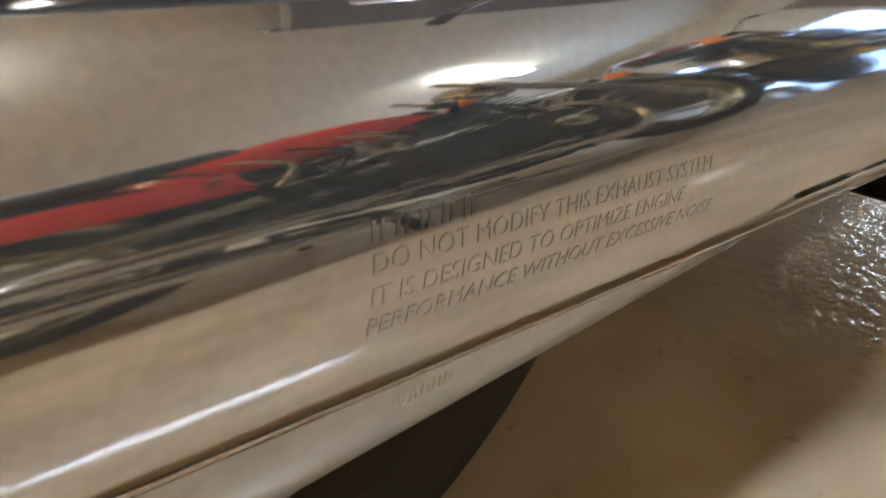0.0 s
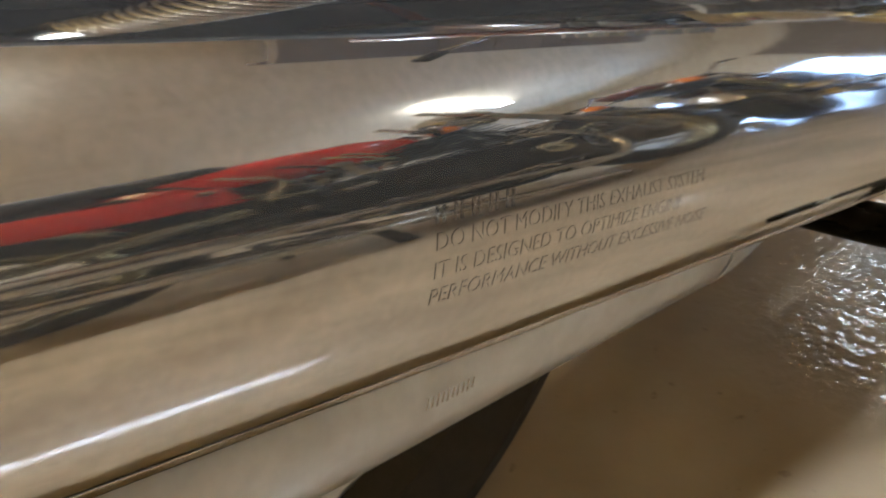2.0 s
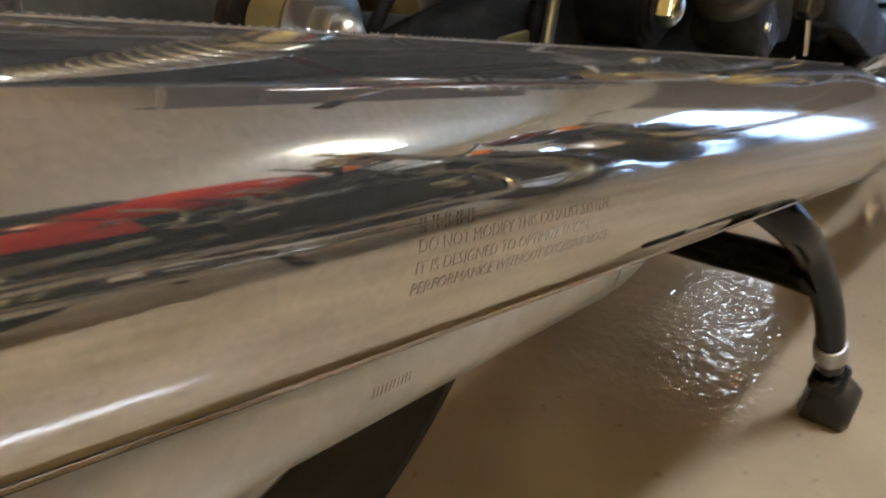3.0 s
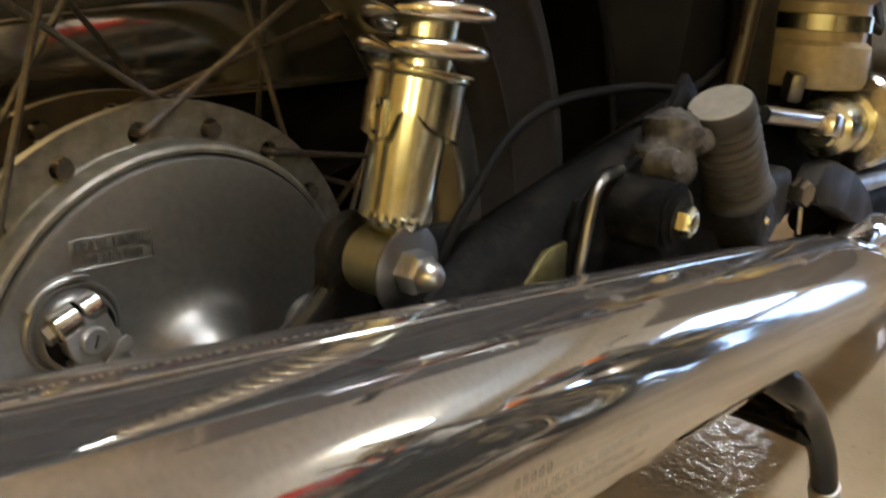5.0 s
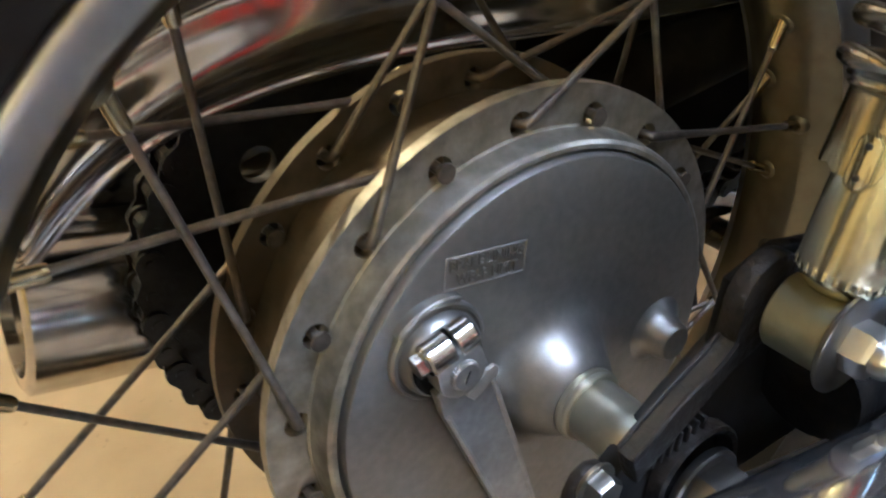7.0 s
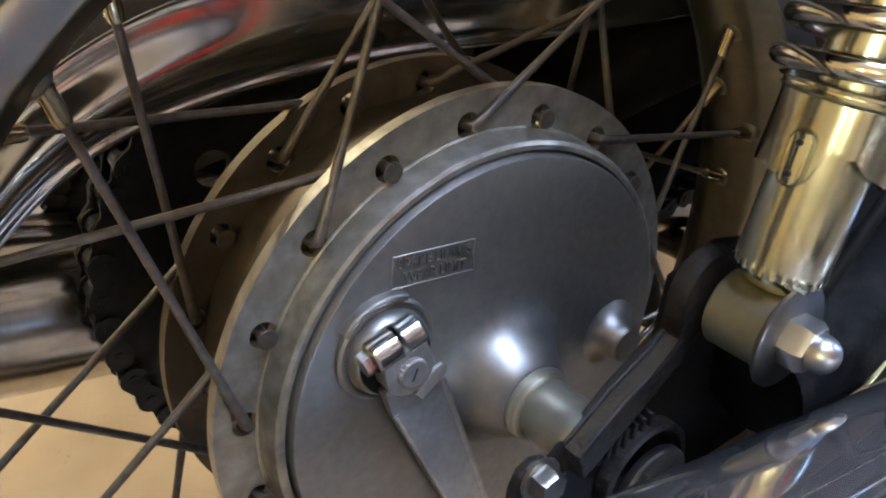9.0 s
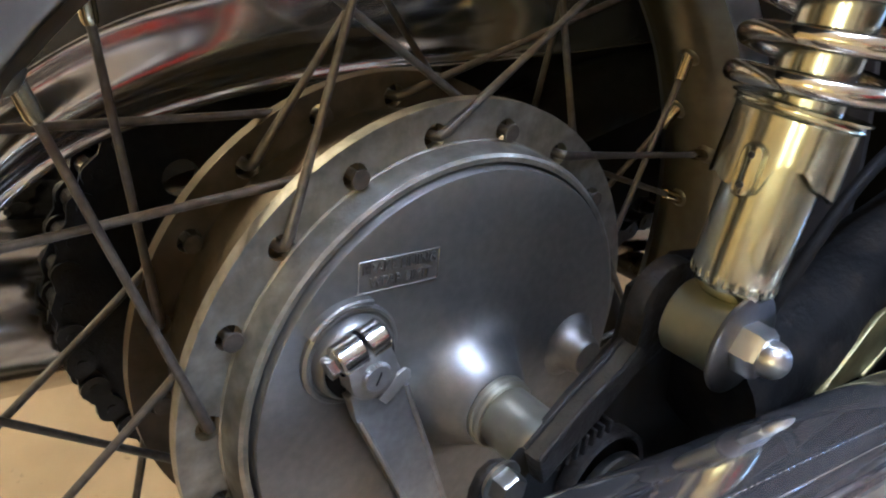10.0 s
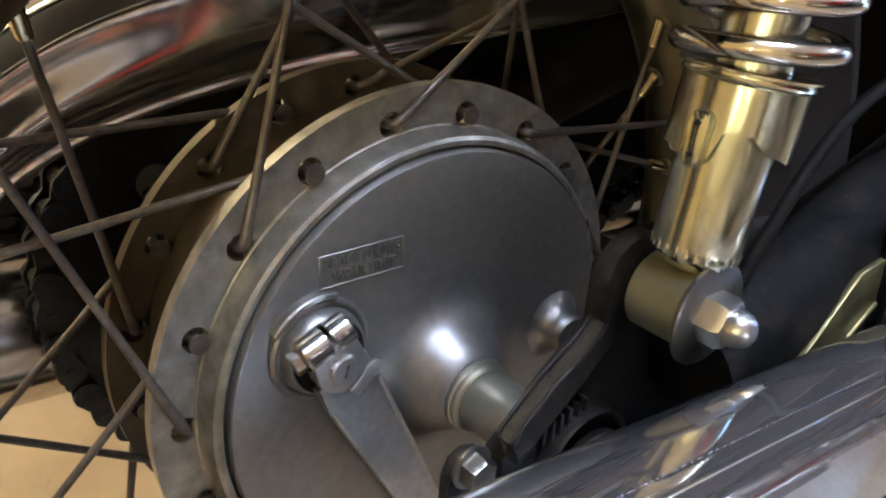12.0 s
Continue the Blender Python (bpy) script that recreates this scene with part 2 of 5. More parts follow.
def floor_material():
    """Beige garage paint: glossy, uneven skin with ripples, scuffs and dark grit."""
    mat = bpy.data.materials.new("glossy_beige_floor_paint")
    nt, bsdf = tree_of(mat)
    n, ln = nt.nodes, nt.links
    co = n.new("ShaderNodeTexCoord")
    big = n.new("ShaderNodeTexNoise")
    big.inputs["Scale"].default_value, big.inputs["Detail"].default_value = 5.0, 8
    ln.new(co.outputs["Object"], big.inputs["Vector"])
    ramp = n.new("ShaderNodeValToRGB")
    ramp.color_ramp.elements[0].position, ramp.color_ramp.elements[1].position = 0.32, 0.7
    ramp.color_ramp.elements[0].color, ramp.color_ramp.elements[1].color = (0.3, 0.22, 0.128, 1), (0.46, 0.355, 0.225, 1)
    ln.new(big.outputs[0], ramp.inputs[0])
    spots = n.new("ShaderNodeTexNoise")
    spots.inputs["Scale"].default_value, spots.inputs["Detail"].default_value = 60.0, 5
    ln.new(co.outputs["Object"], spots.inputs["Vector"])
    sm = n.new("ShaderNodeMapRange")
    sm.inputs["From Min"].default_value, sm.inputs["From Max"].default_value, sm.inputs["To Max"].default_value = 0.66, 0.74, 0.6
    ln.new(spots.outputs[0], sm.inputs["Value"])
    mix = n.new("ShaderNodeMix")
    mix.data_type = "RGBA"
    mix.inputs[7].default_value = (0.16, 0.11, 0.065, 1)
    ln.new(sm.outputs[0], mix.inputs[0])
    ln.new(ramp.outputs[0], mix.inputs[6])
    ln.new(mix.outputs[2], bsdf.inputs["Base Color"])
    bsdf.inputs["Roughness"].default_value = 0.5
    bsdf.inputs["Coat Weight"].default_value, bsdf.inputs["Coat Roughness"].default_value = 0.65, 0.03
    rip = n.new("ShaderNodeTexNoise")
    rip.inputs["Scale"].default_value, rip.inputs["Detail"].default_value, rip.inputs["Roughness"].default_value = 75.0, 2, 0.5
    ln.new(co.outputs["Object"], rip.inputs["Vector"])
    bp = n.new("ShaderNodeBump")
    bp.inputs["Distance"].default_value = 0.003
    # the skin is rippled in one wide patch, smoother around it
    gap = n.new("ShaderNodeVectorMath")
    gap.operation = "DISTANCE"
    gap.inputs[1].default_value = (0.62, -0.07, 0.0)
    ln.new(co.outputs["Object"], gap.inputs[0])
    patch = n.new("ShaderNodeMapRange")
    patch.interpolation_type = "SMOOTHSTEP"
    patch.inputs["From Min"].default_value, patch.inputs["From Max"].default_value = 0.1, 0.34
    patch.inputs["To Min"].default_value, patch.inputs["To Max"].default_value = 0.44, 0.13
    ln.new(gap.outputs["Value"], patch.inputs["Value"])
    ln.new(patch.outputs[0], bp.inputs["Strength"])
    ln.new(rip.outputs[0], bp.inputs["Height"])
    ln.new(bp.outputs[0], bsdf.inputs["Normal"])
    ln.new(bp.outputs[0], bsdf.inputs["Coat Normal"])
    return mat


FLOOR = floor_material()


# ---- building helpers ----
def part(name, bm, mat, parent=None, label="", smooth=True, angle=40):
    """Link a bmesh as one mesh object under parent."""
    bmesh.ops.recalc_face_normals(bm, faces=bm.faces)
    for e in bm.edges:
        if len(e.link_faces) == 2 and e.calc_face_angle(0) > radians(angle):
            e.smooth = False
    for fa in bm.faces:
        fa.smooth = smooth
    me = bpy.data.meshes.new(name)
    bm.to_mesh(me)
    bm.free()
    me.materials.append(mat)
    ob = new(name, me)
    if parent:
        ob.parent = parent
    if label:
        tagged(ob, label)
    return ob


def axis_at(p, d, side=(1, 0, 0)):
    """A pose at p whose z axis runs along d and whose x axis lies towards side."""
    z = Vector(d).normalized()
    x = Vector(side) - Vector(side).dot(z) * z
    if x.length < 1e-4:
        x = z.orthogonal()
    x.normalize()
    y = z.cross(x)
    m = Matrix((x, y, z)).transposed().to_4x4()
    m.translation = Vector(p)
    return m


def lathe(profile, n=48, m=Matrix(), bm=None, a0=0.0, a1=360.0):
    """Turn (radius, height) pairs about z."""
    bm = bm or bmesh.new()
    full = abs(a1 - a0) >= 359.9
    steps = n if full else n + 1
    rings = []
    for r, h in profile:
        if r <= 1e-6:
            rings.append([bm.verts.new(m @ Vector((0, 0, h)))])
        else:
            rings.append([bm.verts.new(m @ Vector((r * math.cos(radians(a0 + (a1 - a0) * i / n)), r * math.sin(radians(a0 + (a1 - a0) * i / n)), h))) for i in range(steps)])
    for a, b in zip(rings, rings[1:]):
        cnt = n if full else n
        for i in range(cnt):
            j = (i + 1) % steps if full else i + 1
            quad = [a[i % len(a)], a[j % len(a)], b[j % len(b)], b[i % len(b)]]
            quad = list(dict.fromkeys(quad))
            if len(quad) > 2:
                bm.faces.new(quad)
    return bm


def tube(points, radius, n=14, bm=None, caps=True, smooth_steps=0):
    """Sweep a circle along points; radius is one number or one for each point."""
    bm = bm or bmesh.new()
    pts = [Vector(p) for p in points]
    if smooth_steps:
        fine = []
        for i in range(len(pts) - 1):
            p0, p1, p2, p3 = pts[max(i - 1, 0)], pts[i], pts[i + 1], pts[min(i + 2, len(pts) - 1)]
            for s in range(smooth_steps):
                t = s / smooth_steps
                fine.append(0.5 * ((2 * p1) + (p2 - p0) * t + (2 * p0 - 5 * p1 + 4 * p2 - p3) * t * t + (3 * p1 - p0 - 3 * p2 + p3) * t ** 3))
        fine.append(pts[-1])
        if not isinstance(radius, (int, float)):
            radius = [radius[min(int(i / smooth_steps), len(radius) - 2)] * (1 - (i % smooth_steps) / smooth_steps) + radius[min(int(i / smooth_steps), len(radius) - 2) + 1] * ((i % smooth_steps) / smooth_steps) if i < len(fine) - 1 else radius[-1] for i in range(len(fine))]
        pts = fine
    rad = [radius] * len(pts) if isinstance(radius, (int, float)) else radius
    rings, side = [], None
    for i, p in enumerate(pts):
        d = (pts[min(i + 1, len(pts) - 1)] - pts[max(i - 1, 0)]).normalized()
        if side is None:
            side = d.orthogonal().normalized()
        side = (side - side.dot(d) * d).normalized()
        up = d.cross(side)
        rings.append([bm.verts.new(p + rad[i] * (math.cos(2 * math.pi * k / n) * side + math.sin(2 * math.pi * k / n) * up)) for k in range(n)])
    for a, b in zip(rings, rings[1:]):
        for k in range(n):
            bm.faces.new((a[k], a[(k + 1) % n], b[(k + 1) % n], b[k]))
    if caps:
        bm.faces.new(rings[0][::-1])
        bm.faces.new(rings[-1])
    return bm


def block(size, m=Matrix(), bevel=0.0, bm=None, segs=2):
    """A box with rounded edges, centred in m."""
    piece = bmesh.new()
    bmesh.ops.create_cube(piece, size=1.0)
    bmesh.ops.scale(piece, vec=size, verts=piece.verts)
    if bevel:
        bmesh.ops.bevel(piece, geom=piece.edges[:], offset=bevel, segments=segs, profile=0.5, affect="EDGES")
    bmesh.ops.transform(piece, matrix=m, verts=piece.verts)
    return join(piece, bm)


def join(piece, bm):
    if bm is None:
        return piece
    tmp = bpy.data.meshes.new("tmp")
    piece.to_mesh(tmp)
    piece.free()
    bm.from_mesh(tmp)
    bpy.data.meshes.remove(tmp)
    return bm


def prism(outline, depth, m=Matrix(), bevel=0.0, bm=None, segs=2):
    """An outline in the local xy plane, made depth thick along z, centred."""
    piece = bmesh.new()
    low = [piece.verts.new((x, y, -depth / 2)) for x, y in outline]
    high = [piece.verts.new((x, y, depth / 2)) for x, y in outline]
    piece.faces.new(low[::-1])
    piece.faces.new(high)
    k = len(outline)
    for i in range(k):
        piece.faces.new((low[i], low[(i + 1) % k], high[(i + 1) % k], high[i]))
    if bevel:
        edges = [e for e in piece.edges if len({v.co.z > 0 for v in e.verts}) == 1]
        bmesh.ops.bevel(piece, geom=edges, offset=bevel, segments=segs, profile=0.5, affect="EDGES")
    bmesh.ops.transform(piece, matrix=m, verts=piece.verts)
    return join(piece, bm)


def hexagon(across, height, m, bm=None, dome=0.0):
    """A hexagonal nut or bolt head with chamfered corners, standing on m; dome adds an acorn top."""
    r = across / math.sqrt(3)
    bm = bm or bmesh.new()
    rings = []
    for k, h in ((1.0, 0), (1.0, height * 0.74), (0.86, height)):
        rings.append([bm.verts.new(m @ Vector((r * k * math.cos(math.pi / 3 * i), r * k * math.sin(math.pi / 3 * i), h))) for i in range(6)])
    for a, b in zip(rings, rings[1:]):
        for i in range(6):
            bm.faces.new((a[i], a[(i + 1) % 6], b[(i + 1) % 6], b[i]))
    bm.faces.new(rings[0][::-1])
    bm.faces.new(rings[-1])
    if dome:
        rd = across * 0.4
        prof = [(rd, height * 0.98), (rd, height + dome * 0.25)] + [(rd * math.cos(a), height + dome * 0.25 + dome * 0.75 * math.sin(a)) for a in (0.4, 0.8, 1.15, 1.4)] + [(0, height + dome)]
        lathe(prof, 20, m, bm)
    return bm


def lettering(name, lines, size, mat, parent, place, label="", gap=1.0, thick=0.0, widths=None):
    """Words in the built-in font; place turns a flat (u, v) and a height into a point of the world."""
    bm = bmesh.new()
    for i, text in enumerate(lines):
        cu = bpy.data.curves.new("words", "FONT")
        cu.body, cu.size, cu.extrude = text, size, thick
        cu.resolution_u = 3
        ob = new("words", cu)
        bpy.context.view_layer.update()
        me = bpy.data.meshes.new_from_object(ob.evaluated_get(bpy.context.evaluated_depsgraph_get()))
        row = bmesh.new()
        row.from_mesh(me)
        bpy.data.objects.remove(ob)
        bpy.data.meshes.remove(me)
        wide = max(v.co.x for v in row.verts) or 1.0
        for step in range(1, 7):
            bmesh.ops.bisect_plane(row, geom=row.verts[:] + row.edges[:] + row.faces[:], plane_co=(0, size * step / 8, 0), plane_no=(0, 1, 0))
        k = widths[i] / wide if widths else 1.0
        for v in row.verts:
            v.co = place(v.co.x * k, v.co.y - i * gap, v.co.z)
        bm = join(row, bm)
    return part(name, bm, mat, parent, label, smooth=thick == 0)


def arc(cx, cz, r, a0, a1, n, y=0.0):
    return [(cx + r * math.cos(radians(a0 + (a1 - a0) * i / n)), y, cz + r * math.sin(radians(a0 + (a1 - a0) * i / n))) for i in range(n + 1)]


SIDE = Matrix(((1, 0, 0, 0), (0, 0, -1, 0), (0, 1, 0, 0), (0, 0, 0, 1)))   # local xy -> world xz, local z -> -y

# ---- the garage ----
X0, X1, Y0, Y1, TOP = -3.2, 8.0, -5.0, 4.4, 2.75


def setting(name, bm, mat, label):
    return tagged(part(name, bm, mat, smooth=False), label, "", kind="structure")


def slab(name, x0, x1, y0, y1, z0, z1, mat, label, bm=None):
    b = block((x1 - x0, y1 - y0, z1 - z0), Matrix.Translation(((x0 + x1) / 2, (y0 + y1) / 2, (z0 + z1) / 2)))
    return setting(name, b, mat, label)


slab("floor", X0, X1, Y0, Y1, -0.15, 0.0, FLOOR, "glossy beige painted concrete garage floor with ripples")
slab("ceiling", X0, X1, Y0, Y1, TOP, TOP + 0.12, CEILING, "cream painted garage ceiling")
slab("wall_north", X0, X1, Y1, Y1 + 0.15, -0.15, TOP + 0.12, WALL, "plain cream painted garage wall")
slab("wall_south", X0, X1, Y0 - 0.15, Y0, -0.15, TOP + 0.12, WALL, "plain cream painted garage wall")
slab("wall_west", X0 - 0.15, X0, Y0 - 0.15, Y1 + 0.15, -0.15, TOP + 0.12, WALL_YELLOW, "plain yellow painted garage wall")

# east wall with a wide daylight window
WY0, WY1, WZ0, WZ1 = -4.6, -1.9, 0.1, 1.45
east = block((0.15, WY0 - Y0 + 0.15, TOP + 0.27), Matrix.Translation((X1 + 0.075, (WY0 + Y0 - 0.15) / 2, TOP / 2)))
block((0.15, Y1 + 0.15 - WY1, TOP + 0.27), Matrix.Translation((X1 + 0.075, (Y1 + 0.15 + WY1) / 2, TOP / 2)), bm=east)
block((0.15, WY1 - WY0, WZ0 + 0.15), Matrix.Translation((X1 + 0.075, (WY0 + WY1) / 2, (WZ0 - 0.15) / 2)), bm=east)
block((0.15, WY1 - WY0, TOP + 0.12 - WZ1), Matrix.Translation((X1 + 0.075, (WY0 + WY1) / 2, (WZ1 + TOP + 0.12) / 2)), bm=east)
setting("wall_east", east, WALL, "cream painted garage wall with a wide window")
wf = block((0.08, WY1 - WY0, 0.06), Matrix.Translation((X1 + 0.06, (WY0 + WY1) / 2, WZ0 + 0.03)), 0.006)
block((0.08, WY1 - WY0, 0.06), Matrix.Translation((X1 + 0.06, (WY0 + WY1) / 2, WZ1 - 0.03)), 0.006, wf)
for wy in (WY0 + 0.03, (WY0 + WY1) / 2, WY1 - 0.03):
    block((0.075, 0.06, WZ1 - WZ0 - 0.12), Matrix.Translation((X1 + 0.06, wy, (WZ0 + WZ1) / 2)), 0.006, wf)
setting("window_1", wf, WHITE, "white framed garage window with daylight behind")
setting("backdrop", block((0.02, 6.0, 4.5), Matrix.Translation((X1 + 0.6, (WY0 + WY1) / 2, 1.8))), SKY, "bright daylight outside the window")


# closed brown door beside the window
closed = bmesh.new()
for i in range(4):
    block((0.05, 3.3, 0.523), Matrix.Translation((X1 - 0.03, -0.1, 0.265 + 0.527 * i)), 0.008, closed)
setting("door_2", closed, BROWN_PAINT, "brown sectional garage door, closed")

# unseen brown panels added under the ceiling so the muffler crown reflects dark
raised = bmesh.new()
for i in range(7):
    block((0.498, 1.6, 0.045), Matrix.Translation((2.25 + 0.5 * i, 0.2, 2.5)), 0.006, raised)
for ry in (-0.58, 0.98):
    block((3.6, 0.05, 0.05), Matrix.Translation((3.75, ry, 2.54)), 0.006, raised)
    for rx in (2.2, 3.75, 5.3):
        block((0.03, 0.03, 0.2), Matrix.Translation((rx, ry, 2.66)), 0.004, raised)
setting("overhead_panels", raised, BROWN_PAINT, "brown panels added under the ceiling, unseen, for a dark reflection")


def ceiling_light(x, y, along, length=1.25, width=0.1, glass=None):
    ob = tagged(part("ceiling_light", block((length * 0.96, width * 0.45, 0.1), Matrix.Translation((0, 0, -0.05)), 0.012), WHITE), "white enamelled fluorescent ceiling light, switched on", "ceiling light", "ceiling lights")
    part("diffuser", block((length, width, 0.055), Matrix.Translation((0, 0, -0.12)), 0.02, None, 3), glass or LAMP_TUBE, ob, "glowing warm fill diffuser, added" if glass == WARM_FILL else "glowing white diffuser")
    ob.matrix_world = pose(x, y, TOP, 0, 0, along)
    return ob


ceiling_light(0.25, -0.9, 0, 1.25, 0.14)
ceiling_light(4.85, -3.05, -25, 1.5, 0.2, LAMP_FAR)
ceiling_light(5.0, 1.4, 0, 0.6, 0.1, LAMP_FAR)
# added warm fill that brightens the chain side; no known fixture hangs here
ceiling_light(-0.85, 1.75, 0, 1.25, 0.15, WARM_FILL)


def bulkhead_lamp(x, y, z, turn):
    ob = tagged(part("wall_lamp", lathe([(0, 0), (0.13, 0), (0.13, 0.03), (0.11, 0.045), (0, 0.045)], 28), WHITE), "round wall lamp with a warm glowing glass", "wall lamp", "wall lamps")
    part("glass", lathe([(0.105, 0.04), (0.1, 0.08), (0.07, 0.105), (0, 0.115)], 28), LAMP_WARM, ob, "warm glowing glass dome")
    ob.matrix_world = pose(x, y, z, 0, 90, turn)
    return ob


bulkhead_lamp(X0, -1.6, 1.5, 0)
bulkhead_lamp(X0, -3.0, 1.5, 0)

# ---- the motorcycle in front of the camera: rear axle above the origin, nose towards +x ----
AX = 0.335                       # height of the rear axle
WY = 0.022                       # middle plane of the rear wheel
bike = tagged(new("motorcycle"), "old motorcycle on its centre stand with chrome mufflers and drum brake", "motorcycle", "motorcycles in the garage")
AXLE = axis_at((0, 0, AX), (0, -1, 0))      # local z points out of the right side


def wheel_point(r, a, y):
    return Vector((r * math.cos(radians(a)), y, AX + r * math.sin(radians(a))))


# hub shell with two drilled flanges
def flange(bm, y0, y1, r_in, r_out, first, n=18, r_hole=0.105, hole=0.0052):
    """A flat ring between y0 (outer face) and y1, with n round spoke holes through it."""
    seg = 12
    loops = {}
    for key, y in (("a", y0), ("b", y1)):
        inner, outer, holes = [], [], []
        for k in range(n):
            a0 = first + 360 / n * k
            for s in range(seg):
                a = a0 - 180 / n + 360 / n * s / seg
                inner.append(bm.verts.new(wheel_point(r_in, a, y)))
                outer.append(bm.verts.new(wheel_point(r_out, a, y)))
            c = wheel_point(r_hole, a0, y)
            ur = Vector((math.cos(radians(a0)), 0, math.sin(radians(a0))))
            ut = Vector((-ur.z, 0, ur.x))
            holes.append([bm.verts.new(c + hole * (math.cos(2 * math.pi * i / 16) * ur + math.sin(2 * math.pi * i / 16) * ut)) for i in range(16)])
        loops[key] = (inner, outer, holes)
        total = n * seg
        for k in range(n):
            h = holes[k]
            i0 = k * seg
            idx = [(i0 + s) % total for s in range(seg + 1)]
            # hole vertices: 0 outward, 4 along +angle, 8 inward, 12 along -angle
            up = [h[i] for i in (12, 13, 14, 15, 0, 1, 2, 3, 4)]
            lo = [h[i] for i in (12, 11, 10, 9, 8, 7, 6, 5, 4)]
            for edge, arcv in ((outer, up), (inner, lo)):
                e = [edge[i] for i in idx]
                # fan: seg + 1 = 13 edge points against 9 arc points
                tgt = [0, 0, 0, 1, 2, 3, 4, 5, 6, 7, 8, 8, 8]
                for s in range(seg):
                    face = [e[s], e[s + 1], arcv[tgt[s + 1]], arcv[tgt[s]]]
                    face = list(dict.fromkeys(face))
                    bm.faces.new(face)
            mid = [inner[idx[0]], outer[idx[0]], h[12]]
            bm.faces.new(mid)
            bm.faces.new([inner[idx[-1]], outer[idx[-1]], h[4]])
    for q in (0, 1):
        A, B = loops["a"][q], loops["b"][q]
        for i in range(len(A)):
            j = (i + 1) % len(A)
            bm.faces.new((A[i], A[j], B[j], B[i]))
    for ha, hb in zip(loops["a"][2], loops["b"][2]):
        for i in range(16):
            bm.faces.new((ha[i], ha[(i + 1) % 16], hb[(i + 1) % 16], hb[i]))
    return bm


hub = bmesh.new()
flange(hub, 0.0, 0.0055, 0.096, 0.1172, 12)
lathe([(0.0965, -0.002), (0.1045 - 0.004, -0.003), (0.1005, 0.0005), (0.0965, 0.0005)], 96, AXLE, hub)
# raised rim round the brake panel
lathe([(0.1012, 0.0), (0.1012, 0.0006), (0.1006, 0.0011), (0.0999, 0.0098), (0.0991, 0.0117), (0.0977, 0.0127), (0.0958, 0.0128), (0.0955, 0.011), (0.0953, 0.004), (0.0953, -0.05)], 96, AXLE, hub)
wheel = part("rear_wheel", hub, FLANGE_METAL, bike, "spoked rear wheel with a cast aluminium drum hub", angle=30)
# drum and far flange: a darker brown than the near flange
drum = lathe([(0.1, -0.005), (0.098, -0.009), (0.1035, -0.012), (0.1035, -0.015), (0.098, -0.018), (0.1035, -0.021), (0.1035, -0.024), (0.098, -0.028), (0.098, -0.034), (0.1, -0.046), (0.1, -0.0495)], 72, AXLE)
part("drum", drum, HUB_DARK, wheel, "dark brown ribbed brake drum", angle=30)
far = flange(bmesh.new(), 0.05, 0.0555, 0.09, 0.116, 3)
part("far_flange", far, HUB_DARK, wheel, "dark brown drilled spoke flange", angle=30)

# rim: a deep channel with rolled lips
RIM = [(0.2285, 0.0285), (0.2283, 0.0302), (0.2274, 0.0316), (0.2258, 0.0325), (0.2238, 0.0328), (0.2215, 0.0325), (0.218, 0.0314), (0.2145, 0.0298), (0.2115, 0.0272), (0.2095, 0.0225), (0.2065, 0.017), (0.2035, 0.0115), (0.203, 0),
       (0.2035, -0.0115), (0.2065, -0.017), (0.209, -0.0225), (0.2105, -0.0275), (0.2135, -0.0298), (0.224, -0.0318), (0.2262, -0.0318), (0.2272, -0.0302), (0.225, -0.0285), (0.214, -0.0265), (0.209, 0), (0.214, 0.0265), (0.225, 0.0275), (0.2285, 0.0285)]
MID = axis_at((0, WY, AX), (0, -1, 0))
rim = part("rim", lathe(RIM, 128, MID), RIM_METAL, wheel, "dulled chrome steel rim")
WELL = [(0.2118, 0.0279), (0.2086, 0.0226), (0.2058, 0.0172), (0.2026, 0.0116), (0.202, 0.0)]
part("rim_well", lathe(WELL + [(r, -h) for r, h in WELL[-2::-1]], 128, MID), WELL_METAL, rim, "dirty brownish well of the rim")

TYRE = [(0.2255, 0.0262), (0.2288, 0.0298), (0.2312, 0.0342), (0.236, 0.0385), (0.2445, 0.0445), (0.2455, 0.0462), (0.247, 0.0462), (0.2485, 0.0468), (0.262, 0.0535), (0.275, 0.0572), (0.2765, 0.0588), (0.279, 0.0588), (0.2805, 0.0575), (0.288, 0.0565), (0.2955, 0.052),
        (0.298, 0.0475), (0.3055, 0.038), (0.311, 0.024), (0.3135, 0.008), (0.3135, -0.008), (0.311, -0.024), (0.3055, -0.038), (0.298, -0.0475), (0.2955, -0.052), (0.288, -0.0565), (0.275, -0.0572), (0.262, -0.0535), (0.247, -0.0462), (0.236, -0.0385), (0.228, -0.0335), (0.2235, -0.028)]
tyre = part("tyre", lathe(TYRE, 128, MID), RUBBER, wheel, "dusty black rubber tyre", angle=50)
# tread: shoulder blocks and centre ribs standing proud
tread = bmesh.new()
